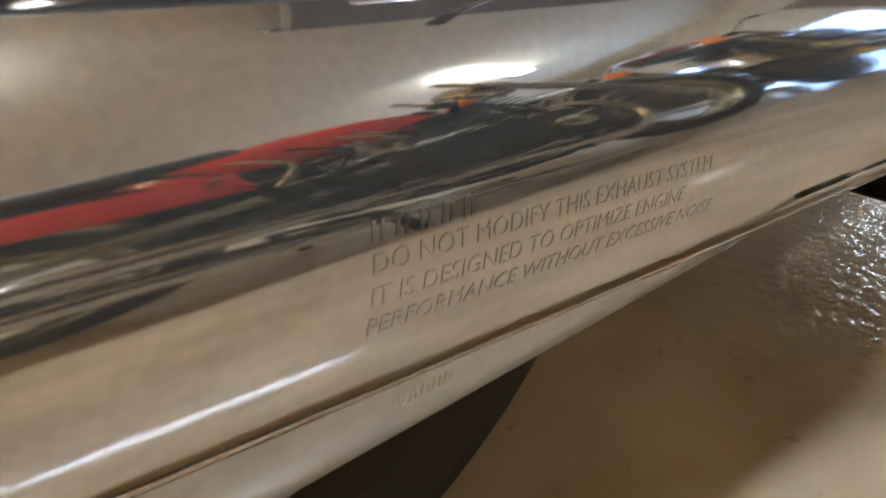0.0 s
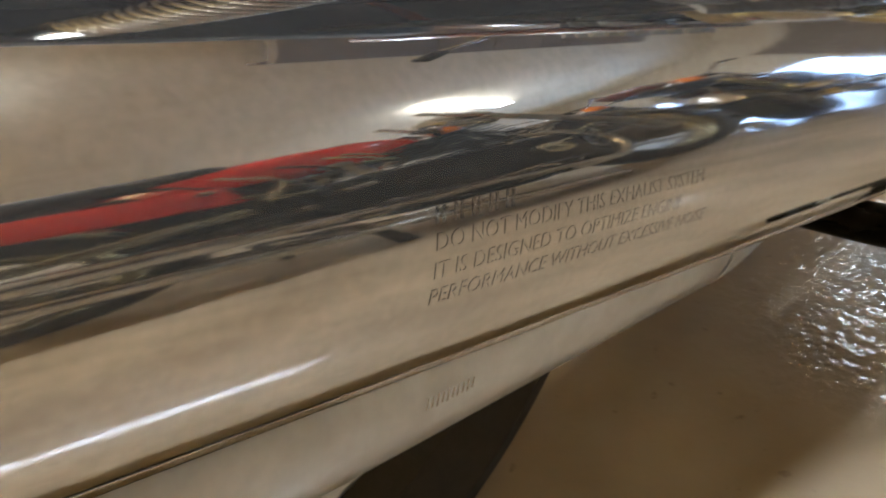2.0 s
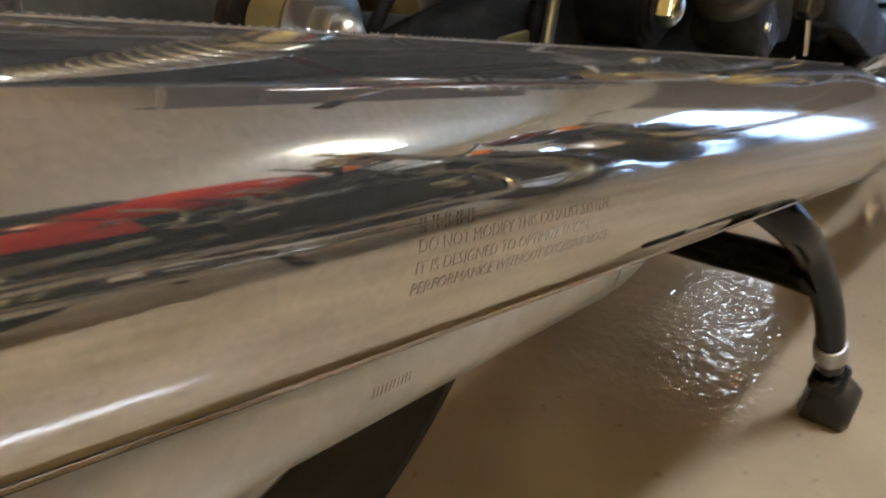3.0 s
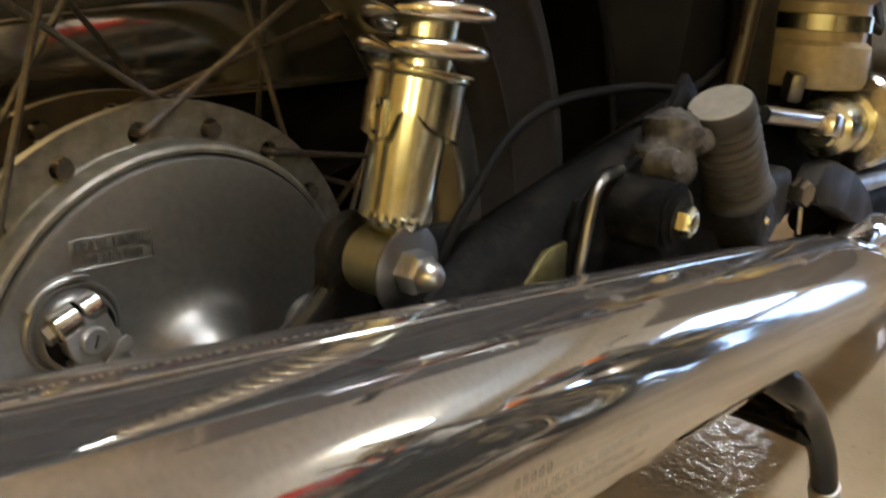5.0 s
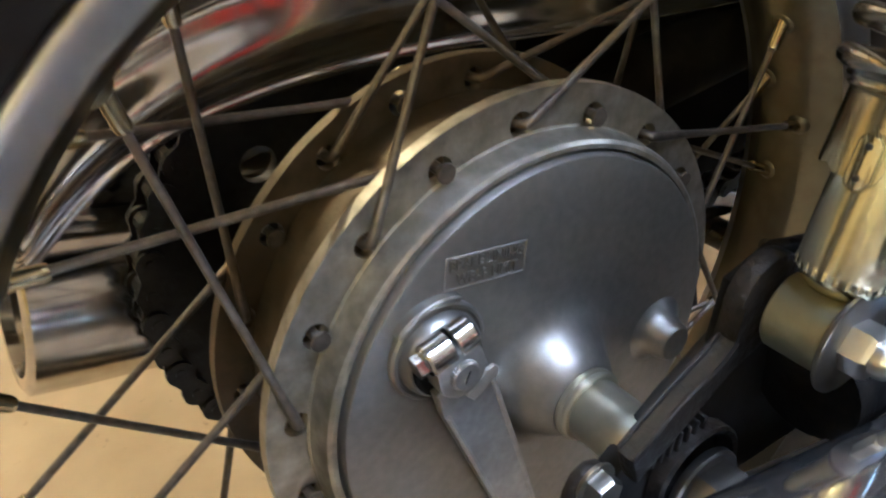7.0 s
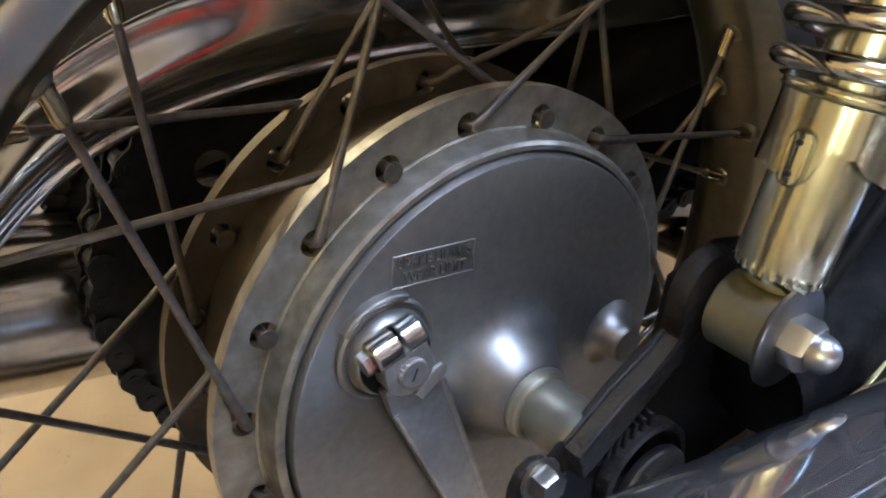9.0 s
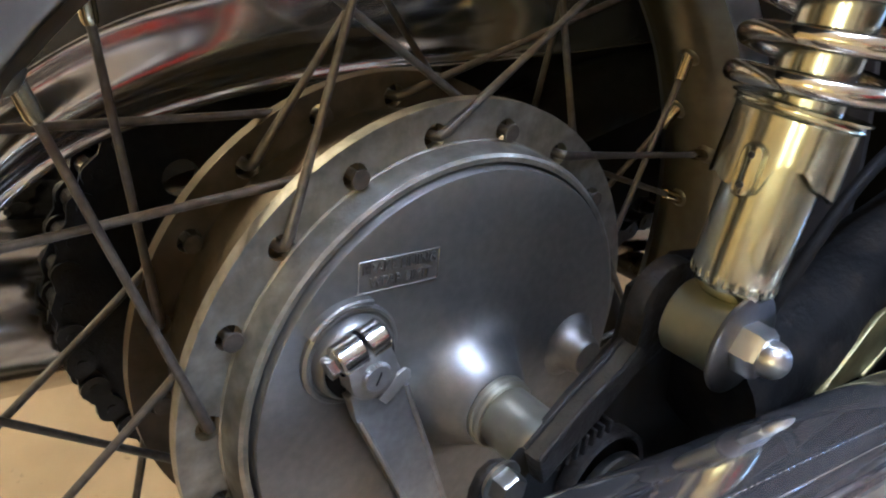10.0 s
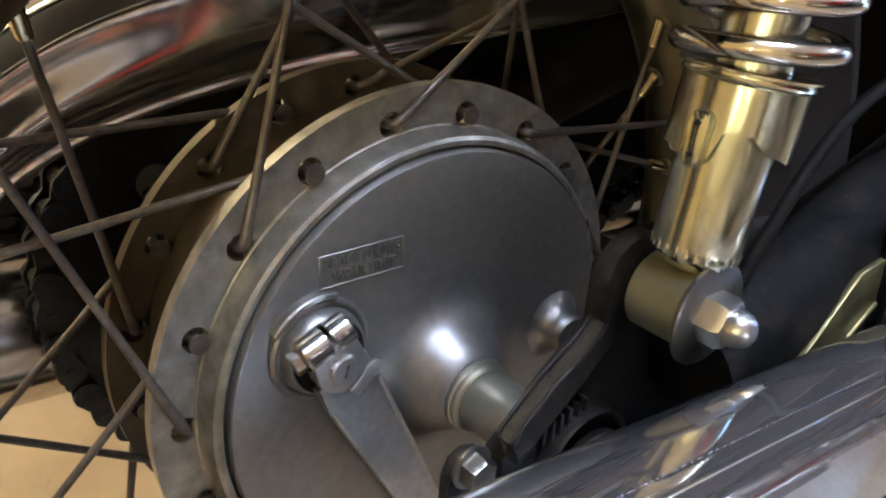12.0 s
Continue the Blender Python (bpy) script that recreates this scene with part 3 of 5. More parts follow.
for k in range(64):
    a = 360 / 64 * k
    for s, off in ((1, 0.0), (-1, 2.8)):
        c = wheel_point(0.2985, a + off, WY - s * 0.0395)
        rad_v = Vector((math.cos(radians(a + off)), 0, math.sin(radians(a + off))))
        out = (rad_v * 0.7 + Vector((0, -s, 0)) * 0.7).normalized()
        block((0.0215, 0.022, 0.012), axis_at(c, out, (-rad_v.z, 0, rad_v.x)), 0.0015, tread, 1)
        c2 = wheel_point(0.3105, a + off + 1.2, WY - s * 0.014)
        block((0.021, 0.016, 0.008), axis_at(c2, rad_v, (-rad_v.z, 0.4 * s, rad_v.x)), 0.001, tread, 1)
tagged(part("tread_block", tread, RUBBER, wheel, "worn tyre tread blocks"), kind="stuff")


# spokes: each an elbow in its flange hole, a long shank and a nipple in the rim
def spoke(hole_a, rim_a, y_face, outside, nip_y):
    """y_face: the face on which the shank leaves the flange; outside is -1 towards the camera, +1 away."""
    h = wheel_point(0.105, hole_a, y_face)
    n = wheel_point(0.2015, rim_a, nip_y)
    out = Vector((0, outside, 0))
    d = (n - h).normalized()
    pts = [h - out * 0.007, h - out * 0.001, h + out * 0.0018 + d * 0.0012, h + out * 0.0026 + d * 0.005, h + out * 0.0022 + d * 0.014]
    far_end = n - d * 0.004
    for i in range(1, 5):
        pts.append(pts[4].lerp(far_end, i / 4))
    b = tube(pts, [0.0022, 0.0022, 0.0022, 0.0022, 0.002, 0.0016, 0.0016, 0.0016, 0.0016], 10)
    lathe([(0, -0.0012), (0.0038, -0.001), (0.004, 0.0), (0.0023, 0.0012)], 12, axis_at(h - out * 0.0085, out), b)
    part("spoke", b, SPOKE_METAL, wheel)
    nb = lathe([(0, -0.001), (0.0026, -0.001), (0.003, 0.001), (0.003, 0.009), (0.0034, 0.0105), (0.0034, 0.013), (0, 0.0135)], 10, axis_at(n - d * 0.011, d))
    part("nipple", nb, NIPPLE_BRASS, wheel)


for k in range(9):
    spoke(12 + 40 * k, 12 + 40 * k - 38, 0.0, -1, WY - 0.009)
    spoke(32 + 40 * k, 32 + 40 * k + 39.5, 0.0055, 1, WY - 0.005)
    spoke(3 + 40 * k, 3 + 40 * k - 38.6, 0.05, -1, WY + 0.006)
    spoke(23 + 40 * k, 23 + 40 * k + 37.5, 0.0555, 1, WY + 0.009)
# dimpled seats of the nipples on the inner side of the rim
dimples = bmesh.new()
for k in range(9):
    for a, y in ((12 - 38, WY - 0.009), (32 + 39.5, WY - 0.005), (3 - 38.6, WY + 0.006), (23 + 37.5, WY + 0.009)):
        a += 40 * k
        rv = Vector((math.cos(radians(a)), 0, math.sin(radians(a))))
        lathe([(0.0066, -0.0025), (0.006, 0.0006), (0.0048, 0.0018), (0.003, 0.0022)], 16, axis_at(wheel_point(0.2032, a, y), -rv), dimples)
tagged(part("nipple_seat", dimples, WELL_METAL, wheel), kind="stuff")
# balance weight clipped on a spoke at the top
wv = Vector((math.cos(radians(72.0)), 0, math.sin(radians(72.0))))
part("balance_weight", lathe([(0, 0), (0.0068, 0), (0.0074, 0.0008), (0.0074, 0.0165), (0.0068, 0.0175), (0, 0.0175)], 20, axis_at(wheel_point(0.2055, 72.0, WY + 0.004), -wv)), YELLOW_PLATE, wheel, "yellow plated spoke balance weight")

# sprocket and chain on the far side
SPY = 0.124
spr = bmesh.new()
teeth = 42
outline = []
for k in range(teeth):
    a = 360 / teeth * k
    for da, r in ((0, 0.1145), (2.2, 0.1145), (3.6, 0.1195), (5.0, 0.1195), (6.4, 0.1145)):
        outline.append((a + da, r))
ring_a = [spr.verts.new(wheel_point(r, a, SPY - 0.0035)) for a, r in outline]
ring_b = [spr.verts.new(wheel_point(r, a, SPY + 0.0035)) for a, r in outline]
in_a = [spr.verts.new(wheel_point(0.097, a, SPY - 0.0035)) for a, r in outline]
in_b = [spr.verts.new(wheel_point(0.097, a, SPY + 0.0035)) for a, r in outline]
cnt = len(outline)
for i in range(cnt):
    j = (i + 1) % cnt
    for q in ((ring_a, ring_b), (ring_a, in_a), (ring_b, in_b), (in_a, in_b)):
        spr.faces.new((q[0][i], q[0][j], q[1][j], q[1][i]))
sprocket = part("sprocket", spr, CHAIN_BLACK, wheel, "greasy black rear sprocket", smooth=False)
# web of the sprocket, drilled with five large holes
web = bmesh.new()
flange(web, SPY - 0.003, SPY + 0.003, 0.07, 0.0975, 135, n=6, r_hole=0.082, hole=0.0092)
lathe([(0.0705, 0.003), (0.0705, -0.003), (0.05, -0.003), (0.05, 0.02), (0.065, 0.03), (0.0705, 0.03), (0.0705, 0.003)], 60, axis_at((0, SPY, AX), (0, -1, 0)), web)
part("sprocket_web", web, CHAIN_BLACK, sprocket)


def chain_link(m, wide):
    b = bmesh.new()
    w = 0.0088 if wide else 0.0064
    for s in (-1, 1):
        out = []
        for i in range(9):
            t = math.pi / 2 + math.pi * i / 8
            out.append((-0.0079 + 0.0068 * math.cos(t), 0.0068 * math.sin(t)))
        out.append((0, -0.0045))
        for i in range(9):
            t = -math.pi / 2 + math.pi * i / 8
            out.append((0.0079 + 0.0068 * math.cos(t), 0.0068 * math.sin(t)))
        out.append((0, 0.0045))
        prism(out, 0.0019, m @ Matrix.Translation((0, 0, s * w)), 0.0, b)
    if not wide:
        for sx in (-0.0079, 0.0079):
            lathe([(0, -0.0104), (0.0026, -0.0104), (0.0026, -0.006), (0.005, -0.006), (0.005, 0.006), (0.0026, 0.006), (0.0026, 0.0104), (0, 0.0104)], 10, m @ Matrix.Translation((sx, 0, 0)), b)
    return b


chain = part("drive_chain", chain_link(axis_at((0.1195 * math.cos(radians(90)), SPY, AX + 0.1195 * math.sin(radians(90))), (0, -1, 0), (1, 0, 0)), True), CHAIN_BLACK, bike, "greasy black drive chain")
pitch_a = math.degrees(0.0159 / 0.1195)
k = 0
a = 94.0
while a < 280:
    c = wheel_point(0.1195, a, SPY)
    t = Vector((-math.sin(radians(a)), 0, math.cos(radians(a))))
    part("link", chain_link(axis_at(c, (0, -1, 0), t), k % 2 == 0), CHAIN_BLACK, chain, smooth=False)
    a += pitch_a
    k += 1
for run, (p0, p1) in enumerate(((wheel_point(0.1195, 94, SPY), Vector((0.62, SPY, 0.44))), (wheel_point(0.1195, 280, SPY), Vector((0.62, SPY, 0.34))))):
    d = (p1 - p0).normalized()
    for i in range(1, 28):
        part("link", chain_link(axis_at(p0 + d * 0.0159 * i, (0, -1, 0), d), i % 2 == 0), CHAIN_BLACK, chain, smooth=False)

# ---- rear brake ----
PANEL_PROFILE = [(0.0945, 0.006), (0.0945, 0.0145), (0.0938, 0.0158), (0.092, 0.0163), (0.07, 0.0172), (0.045, 0.018), (0.037, 0.0187), (0.0315, 0.0203), (0.0275, 0.023), (0.0247, 0.0265), (0.0225, 0.0305), (0.0203, 0.0345), (0.0178, 0.0378), (0.0163, 0.0392), (0.0158, 0.0396), (0, 0.0396)]
panel = part("brake_panel", lathe(PANEL_PROFILE, 112, AXLE), PANEL, bike, "grey cast aluminium drum brake panel", angle=35)
part("boss_collar", lathe([(0, 0.039), (0.0152, 0.0396), (0.0156, 0.0402), (0.0156, 0.0418), (0.0149, 0.0424), (0.0149, 0.0428), (0.0153, 0.0432), (0.0153, 0.0444), (0.0146, 0.0452), (0, 0.0452)], 56, AXLE), SPACER_METAL, panel, "stepped dull dust collar", angle=25)
part("axle_spacer", lathe([(0, 0.045), (0.0126, 0.045), (0.013, 0.0456), (0.013, 0.0725), (0.0122, 0.0735), (0, 0.0735)], 48, AXLE), SPACER_METAL, panel, "dull turned axle spacer")
# embossed wear notice in a shallow frame
TX = axis_at((-0.0322, -0.0174, 0.3995), (-0.02, -1, 0.043), (1, 0, -0.115))
fr = bmesh.new()
for px, py, sx, sy in ((0, 0.0062, 0.0362, 0.0007), (0, -0.0062, 0.0362, 0.0007), (-0.0177, 0, 0.0007, 0.0125), (0.0177, 0, 0.0007, 0.0125)):
    block((sx, sy, 0.0006), TX @ Matrix.Translation((px, py, 0)), 0.0003, fr, 1)
part("notice_frame", fr, PANEL, panel)
lettering("notice", ["BRAKE LINING", "WEAR LIMIT"], 0.0058, PANEL, panel, lambda u, v, h: TX @ Vector((u - 0.0165 + (0.0035 if v < -0.001 else 0), v + 0.0013, h + 0.0003)), "raised cast lettering", gap=0.0058, thick=0.0005, widths=[0.0325, 0.027])

# brake cam: boss, washer, clamp and arm
CAM = axis_at((-0.0545, -0.018, 0.372), (0, -1, 0), (1, 0, 0.12))
part("cam_boss", lathe([(0.0205, -0.004), (0.0205, 0.0005), (0.0195, 0.0016), (0.0185, 0.0016), (0.0178, 0.0008), (0.017, 0.0008), (0.0164, 0.0045), (0.0152, 0.0058), (0.0135, 0.006), (0, 0.006)], 48, CAM), PANEL, panel)
part("boss_rib", lathe([(0.0232, -0.002), (0.0232, 0.0022), (0.0226, 0.0028), (0.0212, 0.0028), (0.0208, 0.0022), (0.0208, -0.002)], 24, CAM, None, 60, 134), PANEL, panel)
part("seal_ring", lathe([(0.0145, 0.0058), (0.0145, 0.0072), (0.0125, 0.008), (0, 0.008)], 40, CAM), BLACK_PLASTIC, panel)
cam_arm = bmesh.new()
down = Matrix.Rotation(radians(-77.5), 4, "Z")
outl = [(0.003, 0.0116), (0.016, 0.0122), (0.035, 0.0113), (0.06, 0.0102), (0.095, 0.0083), (0.112, 0.0066), (0.118, 0.003)]
outl = outl + [(x, -y) for x, y in outl[::-1]]
prism(outl, 0.0046, CAM @ down @ Matrix.Translation((0.002, 0, 0.0098)), 0.0012, cam_arm)
arm = part("brake_arm", cam_arm, ALU, panel, "forged aluminium brake lever arm")
for s in (-1, 1):
    part("arm_edge", tube([CAM @ down @ Vector((x + 0.002, s * (y - 0.0012), 0.0117)) for x, y in outl[1:6]], 0.0013, 8), ALU, arm)
# clamp: a flat-faced lug round the shaft, rolled over into a split barrel at its top
face = [(-0.0092, 0.0095), (-0.0098, 0.002)] + [(0.0103 * math.cos(radians(t)), 0.0103 * math.sin(radians(t)) - 0.0002) for t in range(190, 351, 16)] + [(0.0098, 0.002), (0.0092, 0.0095)]
part("clamp_ring", prism(face, 0.0098, CAM @ Matrix.Rotation(radians(8), 4, "Z") @ Matrix.Translation((0, 0, 0.0112)), 0.0013), ALU, arm, "worn flat-faced clamp of the brake arm")
BAR = CAM @ Matrix.Rotation(radians(8), 4, "Z") @ Matrix.Translation((0, 0.0102, 0.0104)) @ Matrix.Rotation(radians(90), 4, "Y")
ears = lathe([(0, -0.0102), (0.0056, -0.0102), (0.0063, -0.0094), (0.0063, -0.0002), (0.0058, 0.0002), (0, 0.0002)], 28, BAR)
lathe([(0, 0.0018), (0.0058, 0.0018), (0.0063, 0.0022), (0.0063, 0.0094), (0.0056, 0.0102), (0, 0.0102)], 28, BAR, ears)
part("clamp_ear", ears, STEEL, arm, "split polished clamp barrel")
part("clamp_bolt", hexagon(0.0078, 0.0042, BAR @ Matrix.Translation((0, 0, -0.0142))), STEEL, arm, "hexagon clamp bolt")
lathe_cam = bmesh.new()
rings_ = [[lathe_cam.verts.new(CAM @ Vector((r * (1.04 if i % 2 else 0.97) * math.cos(math.pi * i / 30), r * (1.04 if i % 2 else 0.97) * math.sin(math.pi * i / 30), h))) for i in range(60)] for r, h in ((0.0058, 0.0), (0.0058, 0.0176), (0.005, 0.0183))]
for a, b in zip(rings_, rings_[1:]):
    for i in range(60):
        lathe_cam.faces.new((a[i], a[(i + 1) % 60], b[(i + 1) % 60], b[i]))
lathe_cam.faces.new(rings_[-1])
shaft = part("cam_shaft", lathe_cam, ALU, panel, "splined end of the brake cam shaft")
part("punch_mark", block((0.0004, 0.0052, 0.0006), CAM @ Matrix.Rotation(radians(-32), 4, "Z") @ Matrix.Translation((0, 0, 0.0184))), CHAIN_BLACK, shaft)
part("index_plate", prism([(-0.005, -0.0022), (0.008, -0.0036), (0.0102, -0.0012), (0.0098, 0.0016), (0.006, 0.003), (-0.005, 0.003)], 0.0018, CAM @ Matrix.Translation((0.0068, -0.0125, 0.0138)) @ Matrix.Rotation(radians(34), 4, "Z"), 0.0005), ALU_LIGHT, arm, "wear indicator tab")
# anchor stud on the forward side
part("anchor_stud", lathe([(0.0195, 0.0015), (0.0148, 0.0042), (0.0112, 0.0078), (0.0096, 0.0125), (0.009, 0.0155), (0.008, 0.0165), (0, 0.0165)], 36, axis_at((0.0655, -0.014, 0.327), (0, -1, 0))), PANEL, panel, "rounded cast anchor boss")

# ---- swing arm ----
swing = bmesh.new()
tube([(0.5, -0.09, 0.402), (0.3, -0.0935, 0.381), (0.12, -0.0945, 0.357), (0.06, -0.0935, 0.351)], [0.0265, 0.0265, 0.026, 0.0235], 24, swing, True, 5)
swingarm = part("swing_arm", swing, DUSTY_BLACK, bike, "black painted tubular swing arm with grazed dusty paint")
# tail forging: a sloping bar with a ribbed web below
def side_prism(outline, y0, y1, bevel=0.002, bm=None):
    return prism(outline, abs(y1 - y0), Matrix.Translation((0, (y0 + y1) / 2, 0)) @ SIDE, bevel, bm)


eye_x, eye_z = 0.0418, 0.3915
lug_arc = [(eye_x + 0.0178 * math.cos(radians(t)), eye_z + 0.0178 * math.sin(radians(t))) for t in range(170, -61, -15)]
part("tail_bar", side_prism([(-0.0205, 0.3502), (0.0011, 0.3645), (0.0185, 0.3727), (0.0262, 0.379)] + lug_arc + [(0.0449, 0.3745), (0.026, 0.3675), (0.0071, 0.3571), (-0.0166, 0.3372)], -0.0845, -0.0755, 0.002), RUSTY_CAST, swingarm, "rusty brown forged tail of the swing arm")
part("tail_web", side_prism([(-0.018, 0.336), (0.01, 0.357), (0.03, 0.367), (0.07, 0.392), (0.16, 0.37), (0.16, 0.29), (0.02, 0.292), (-0.02, 0.306)], -0.0765, -0.0655, 0.002), BLACK, swingarm)
ribs = bmesh.new()
for i in range(8):
    cx, cz = -0.01 + i * 0.0043, 0.341 + i * 0.0002
    block((0.0017, 0.006, 0.009), pose(cx, -0.079, cz, 0, 10, 0), 0.0005, ribs, 1)
part("index_rib", ribs, RUSTY_CAST, swingarm, "cast wheel alignment marks")
part("bar_edge", tube([(-0.0195, -0.0836, 0.3506), (0.0011, -0.0838, 0.3648), (0.0185, -0.0838, 0.373), (0.0265, -0.0838, 0.3795)], 0.0011, 8), RUSTY_CAST, swingarm)
part("bar_edge", tube([(-0.0195, -0.0762, 0.3506), (0.0011, -0.0762, 0.3648), (0.0185, -0.0762, 0.373), (0.0265, -0.0762, 0.3795)], 0.0011, 8), RUSTY_CAST, swingarm)
part("collar_ridge", lathe([(0.0225, -0.006), (0.0225, 0.0), (0.0212, 0.0012), (0.0195, 0.0004), (0.018, -0.006)], 44, axis_at((0.019, -0.084, 0.319), (0, -1, 0))), RUSTY_CAST, swingarm, "grimy raised axle collar")
part("axle_washer", lathe([(0.008, 0), (0.0172, 0), (0.0178, 0.0008), (0.0178, 0.0034), (0.017, 0.0042), (0.008, 0.0042)], 44, axis_at((0.016, -0.0865, 0.3185), (0, -1, 0))), WASHER_STEEL, swingarm, "worn steel axle washer")
part("axle_nut", hexagon(0.026, 0.014, axis_at((0.016, -0.0905, 0.3185), (0, -1, 0))), WASHER_STEEL, swingarm, "hexagon axle nut")
tab = side_prism([(-0.049, 0.338), (-0.0475, 0.349), (-0.044, 0.3555), (-0.0385, 0.3575), (-0.033, 0.3555), (-0.029, 0.349), (-0.026, 0.338)], -0.0832, -0.0775, 0.0018)
part("stay_tab", tab, RUSTY_CAST, swingarm, "cast brake stay lug")
STAY = axis_at((-0.0385, -0.0835, 0.352), (0, -1, 0), (1, 0, 0.3))
part("stay_bolt", hexagon(0.0112, 0.0062, STAY @ Matrix.Translation((0, 0, 0.0016)), lathe([(0.0078, 0), (0.0082, 0.0006), (0.0082, 0.0016), (0.004, 0.0018)], 28, STAY)), WASHER_STEEL, swingarm, "flanged hexagon bolt of the brake stay")
part("shock_lug", side_prism([(0.03, 0.362), (0.06, 0.352), (0.092, 0.358), (0.098, 0.378), (0.085, 0.396), (0.06, 0.402), (0.035, 0.395)], -0.0735, -0.0665, 0.0025), DUSTY_BLACK, swingarm, "black shock absorber lug")

# ---- right shock absorber ----
EYE = Vector((0.0418, -0.102, 0.3915))
UP = Vector((0.275, -0.022, 1)).normalized()
SH = axis_at(EYE, UP, (0, -1, 0))
body = lathe([(0, 0.0125), (0.009, 0.013), (0.0122, 0.0155), (0.0147, 0.019), (0.0151, 0.022), (0.0151, 0.056), (0.0151, 0.079), (0, 0.079)], 48, SH)
shock = part("shock_absorber", body, YELLOW_PLATE, bike, "yellowish chromed shock absorber with an open coil spring", angle=35)
part("eye", lathe([(0.007, -0.0125), (0.0138, -0.0125), (0.0145, -0.0117), (0.0145, 0.0092), (0.0138, 0.01), (0.007, 0.01), (0.007, -0.0125)], 40, axis_at(EYE, (0, -1, 0))), EYE_ZINC, shock, "yellow plated mounting eye")
part("eye_washer", lathe([(0, 0), (0.0182, 0), (0.0188, 0.0006), (0.0188, 0.0018), (0.018, 0.0024), (0, 0.0024)], 40, axis_at(EYE + Vector((0, -0.0102, 0)), (0, -1, 0))), WASHER_STEEL, shock, "dark steel washer")
part("acorn_nut", hexagon(0.0165, 0.0088, axis_at(EYE + Vector((0, -0.0126, 0)), (0, -1, 0), (0.6, 0, 0.8)), None, 0.0082), NUT_STEEL, shock, "bright domed acorn nut")
# ring of little punched dimples round the foot of the body
dent = block((0.0012, 0.0023, 0.0044), Matrix(), 0.0006, None, 1)
first_dent = part("crimp", dent, YELLOW_PLATE, shock)
for i in range(26):
    t = 2 * math.pi * i / 26
    d_ob = first_dent if i == 0 else new("crimp", first_dent.data)
    d_ob.parent = shock
    d_ob.matrix_world = SH @ Matrix.Rotation(t, 4, "Z") @ Matrix.Translation((0.0146, 0, 0.0206))
# cam collar with stepped lower edge, and its clip
CAM_STEPS = [(-90, 0.0525), (-72, 0.054), (-62, 0.0522), (-24, 0.0522), (-16, 0.0615), (-8, 0.0632), (2, 0.062), (8, 0.0626), (24, 0.0585), (38, 0.057), (52, 0.0556), (64, 0.0548), (76, 0.0545), (90, 0.0525)]


def cam_edge(q):
    for (a, h0), (b, h1) in zip(CAM_STEPS, CAM_STEPS[1:]):
        if a <= q <= b:
            return h0 + (h1 - h0) * (q - a) / (b - a)
    return 0.0525


col = bmesh.new()
n = 120
low, high, low_i = [], [], []
for i in range(n):
    t = 360 * i / n
    q = (t + 50) % 180
    q = q - 180 if q > 90 else q
    step = cam_edge(q)
    for lst, r, h in ((low, 0.0203, step), (high, 0.0198, 0.0765), (low_i, 0.0188, step)):
        lst.append(col.verts.new(SH @ Vector((r * math.cos(radians(t)), r * math.sin(radians(t)), h))))
for i in range(n):
    j = (i + 1) % n
    col.faces.new((low[i], low[j], high[j], high[i]))
    col.faces.new((low_i[i], low_i[j], low[j], low[i]))
lathe([(0.0198, 0.0765), (0.0204, 0.0768), (0.0212, 0.0776), (0.0205, 0.0785), (0.0205, 0.0793), (0.0222, 0.0798), (0.0224, 0.0806), (0.0205, 0.081), (0.014, 0.081)], n, SH, col)
part("spring_collar", col, COLLAR_PLATE, shock, "stepped preload collar")
ct = radians(-86)
CL = SH @ Matrix.Rotation(ct, 4, "Z") @ Matrix.Translation((0.0209, 0, 0.0585)) @ Matrix.Rotation(radians(90), 4, "Y") @ Matrix.Rotation(radians(90), 4, "Z") @ Matrix.Rotation(radians(90), 4, "Z")
clip_out = [(0.0047 * s + 0.0036 * math.cos(radians(t)), 0.0036 * math.sin(radians(t))) for s, ts in ((1, range(-90, 91, 18)), (-1, range(90, 271, 18))) for t in ts]
clip = prism(clip_out, 0.0012, CL @ Matrix.Translation((0, 0, 0.0008)), 0.0004)
prism([(x * 1.1, y * 1.16) for x, y in clip_out], 0.0008, CL @ Matrix.Translation((0, 0, -0.0004)), 0.0, clip)
part("collar_clip", clip, YELLOW_PLATE, shock, "small riveted clip plate")
part("clip_rivet", lathe([(0, 0), (0.0012, 0), (0.001, 0.0009), (0, 0.0011)], 10, CL @ Matrix.Translation((0.0049, 0, 0.0012)), lathe([(0, 0), (0.0012, 0), (0.001, 0.0009), (0, 0.0011)], 10, CL @ Matrix.Translation((-0.0049, 0, 0.0012)))), CHAIN_BLACK, shock)
part("inner_tube", lathe([(0.0128, 0.079), (0.0128, 0.3), (0, 0.3)], 40, SH), YELLOW_PLATE, shock, "yellowish inner damper tube")
helix = []
turns, h0 = 14, 0.084
for i in range(turns * 28 + 1):
    t = i / 28
    climb = 0.0152 * t - 0.0042 if t > 1 else 0.0068 * t + 0.0042 * t * t
    ang = 2 * math.pi * t + radians(150)
    helix.append(SH @ Vector((0.0236 * math.cos(ang), 0.0236 * math.sin(ang), h0 + climb)))
part("coil_spring", tube(helix, 0.0037, 14), SPRING_METAL, shock, "chromed open coil spring")
part("upper_shroud", lathe([(0, 0.3), (0.027, 0.3), (0.027, 0.36), (0, 0.36)], 36, SH), CHROME, shock)

# left shock, mostly hidden behind the wheel
SHL = axis_at((EYE.x, 2 * WY + 0.1, EYE.z), UP, (0, -1, 0))
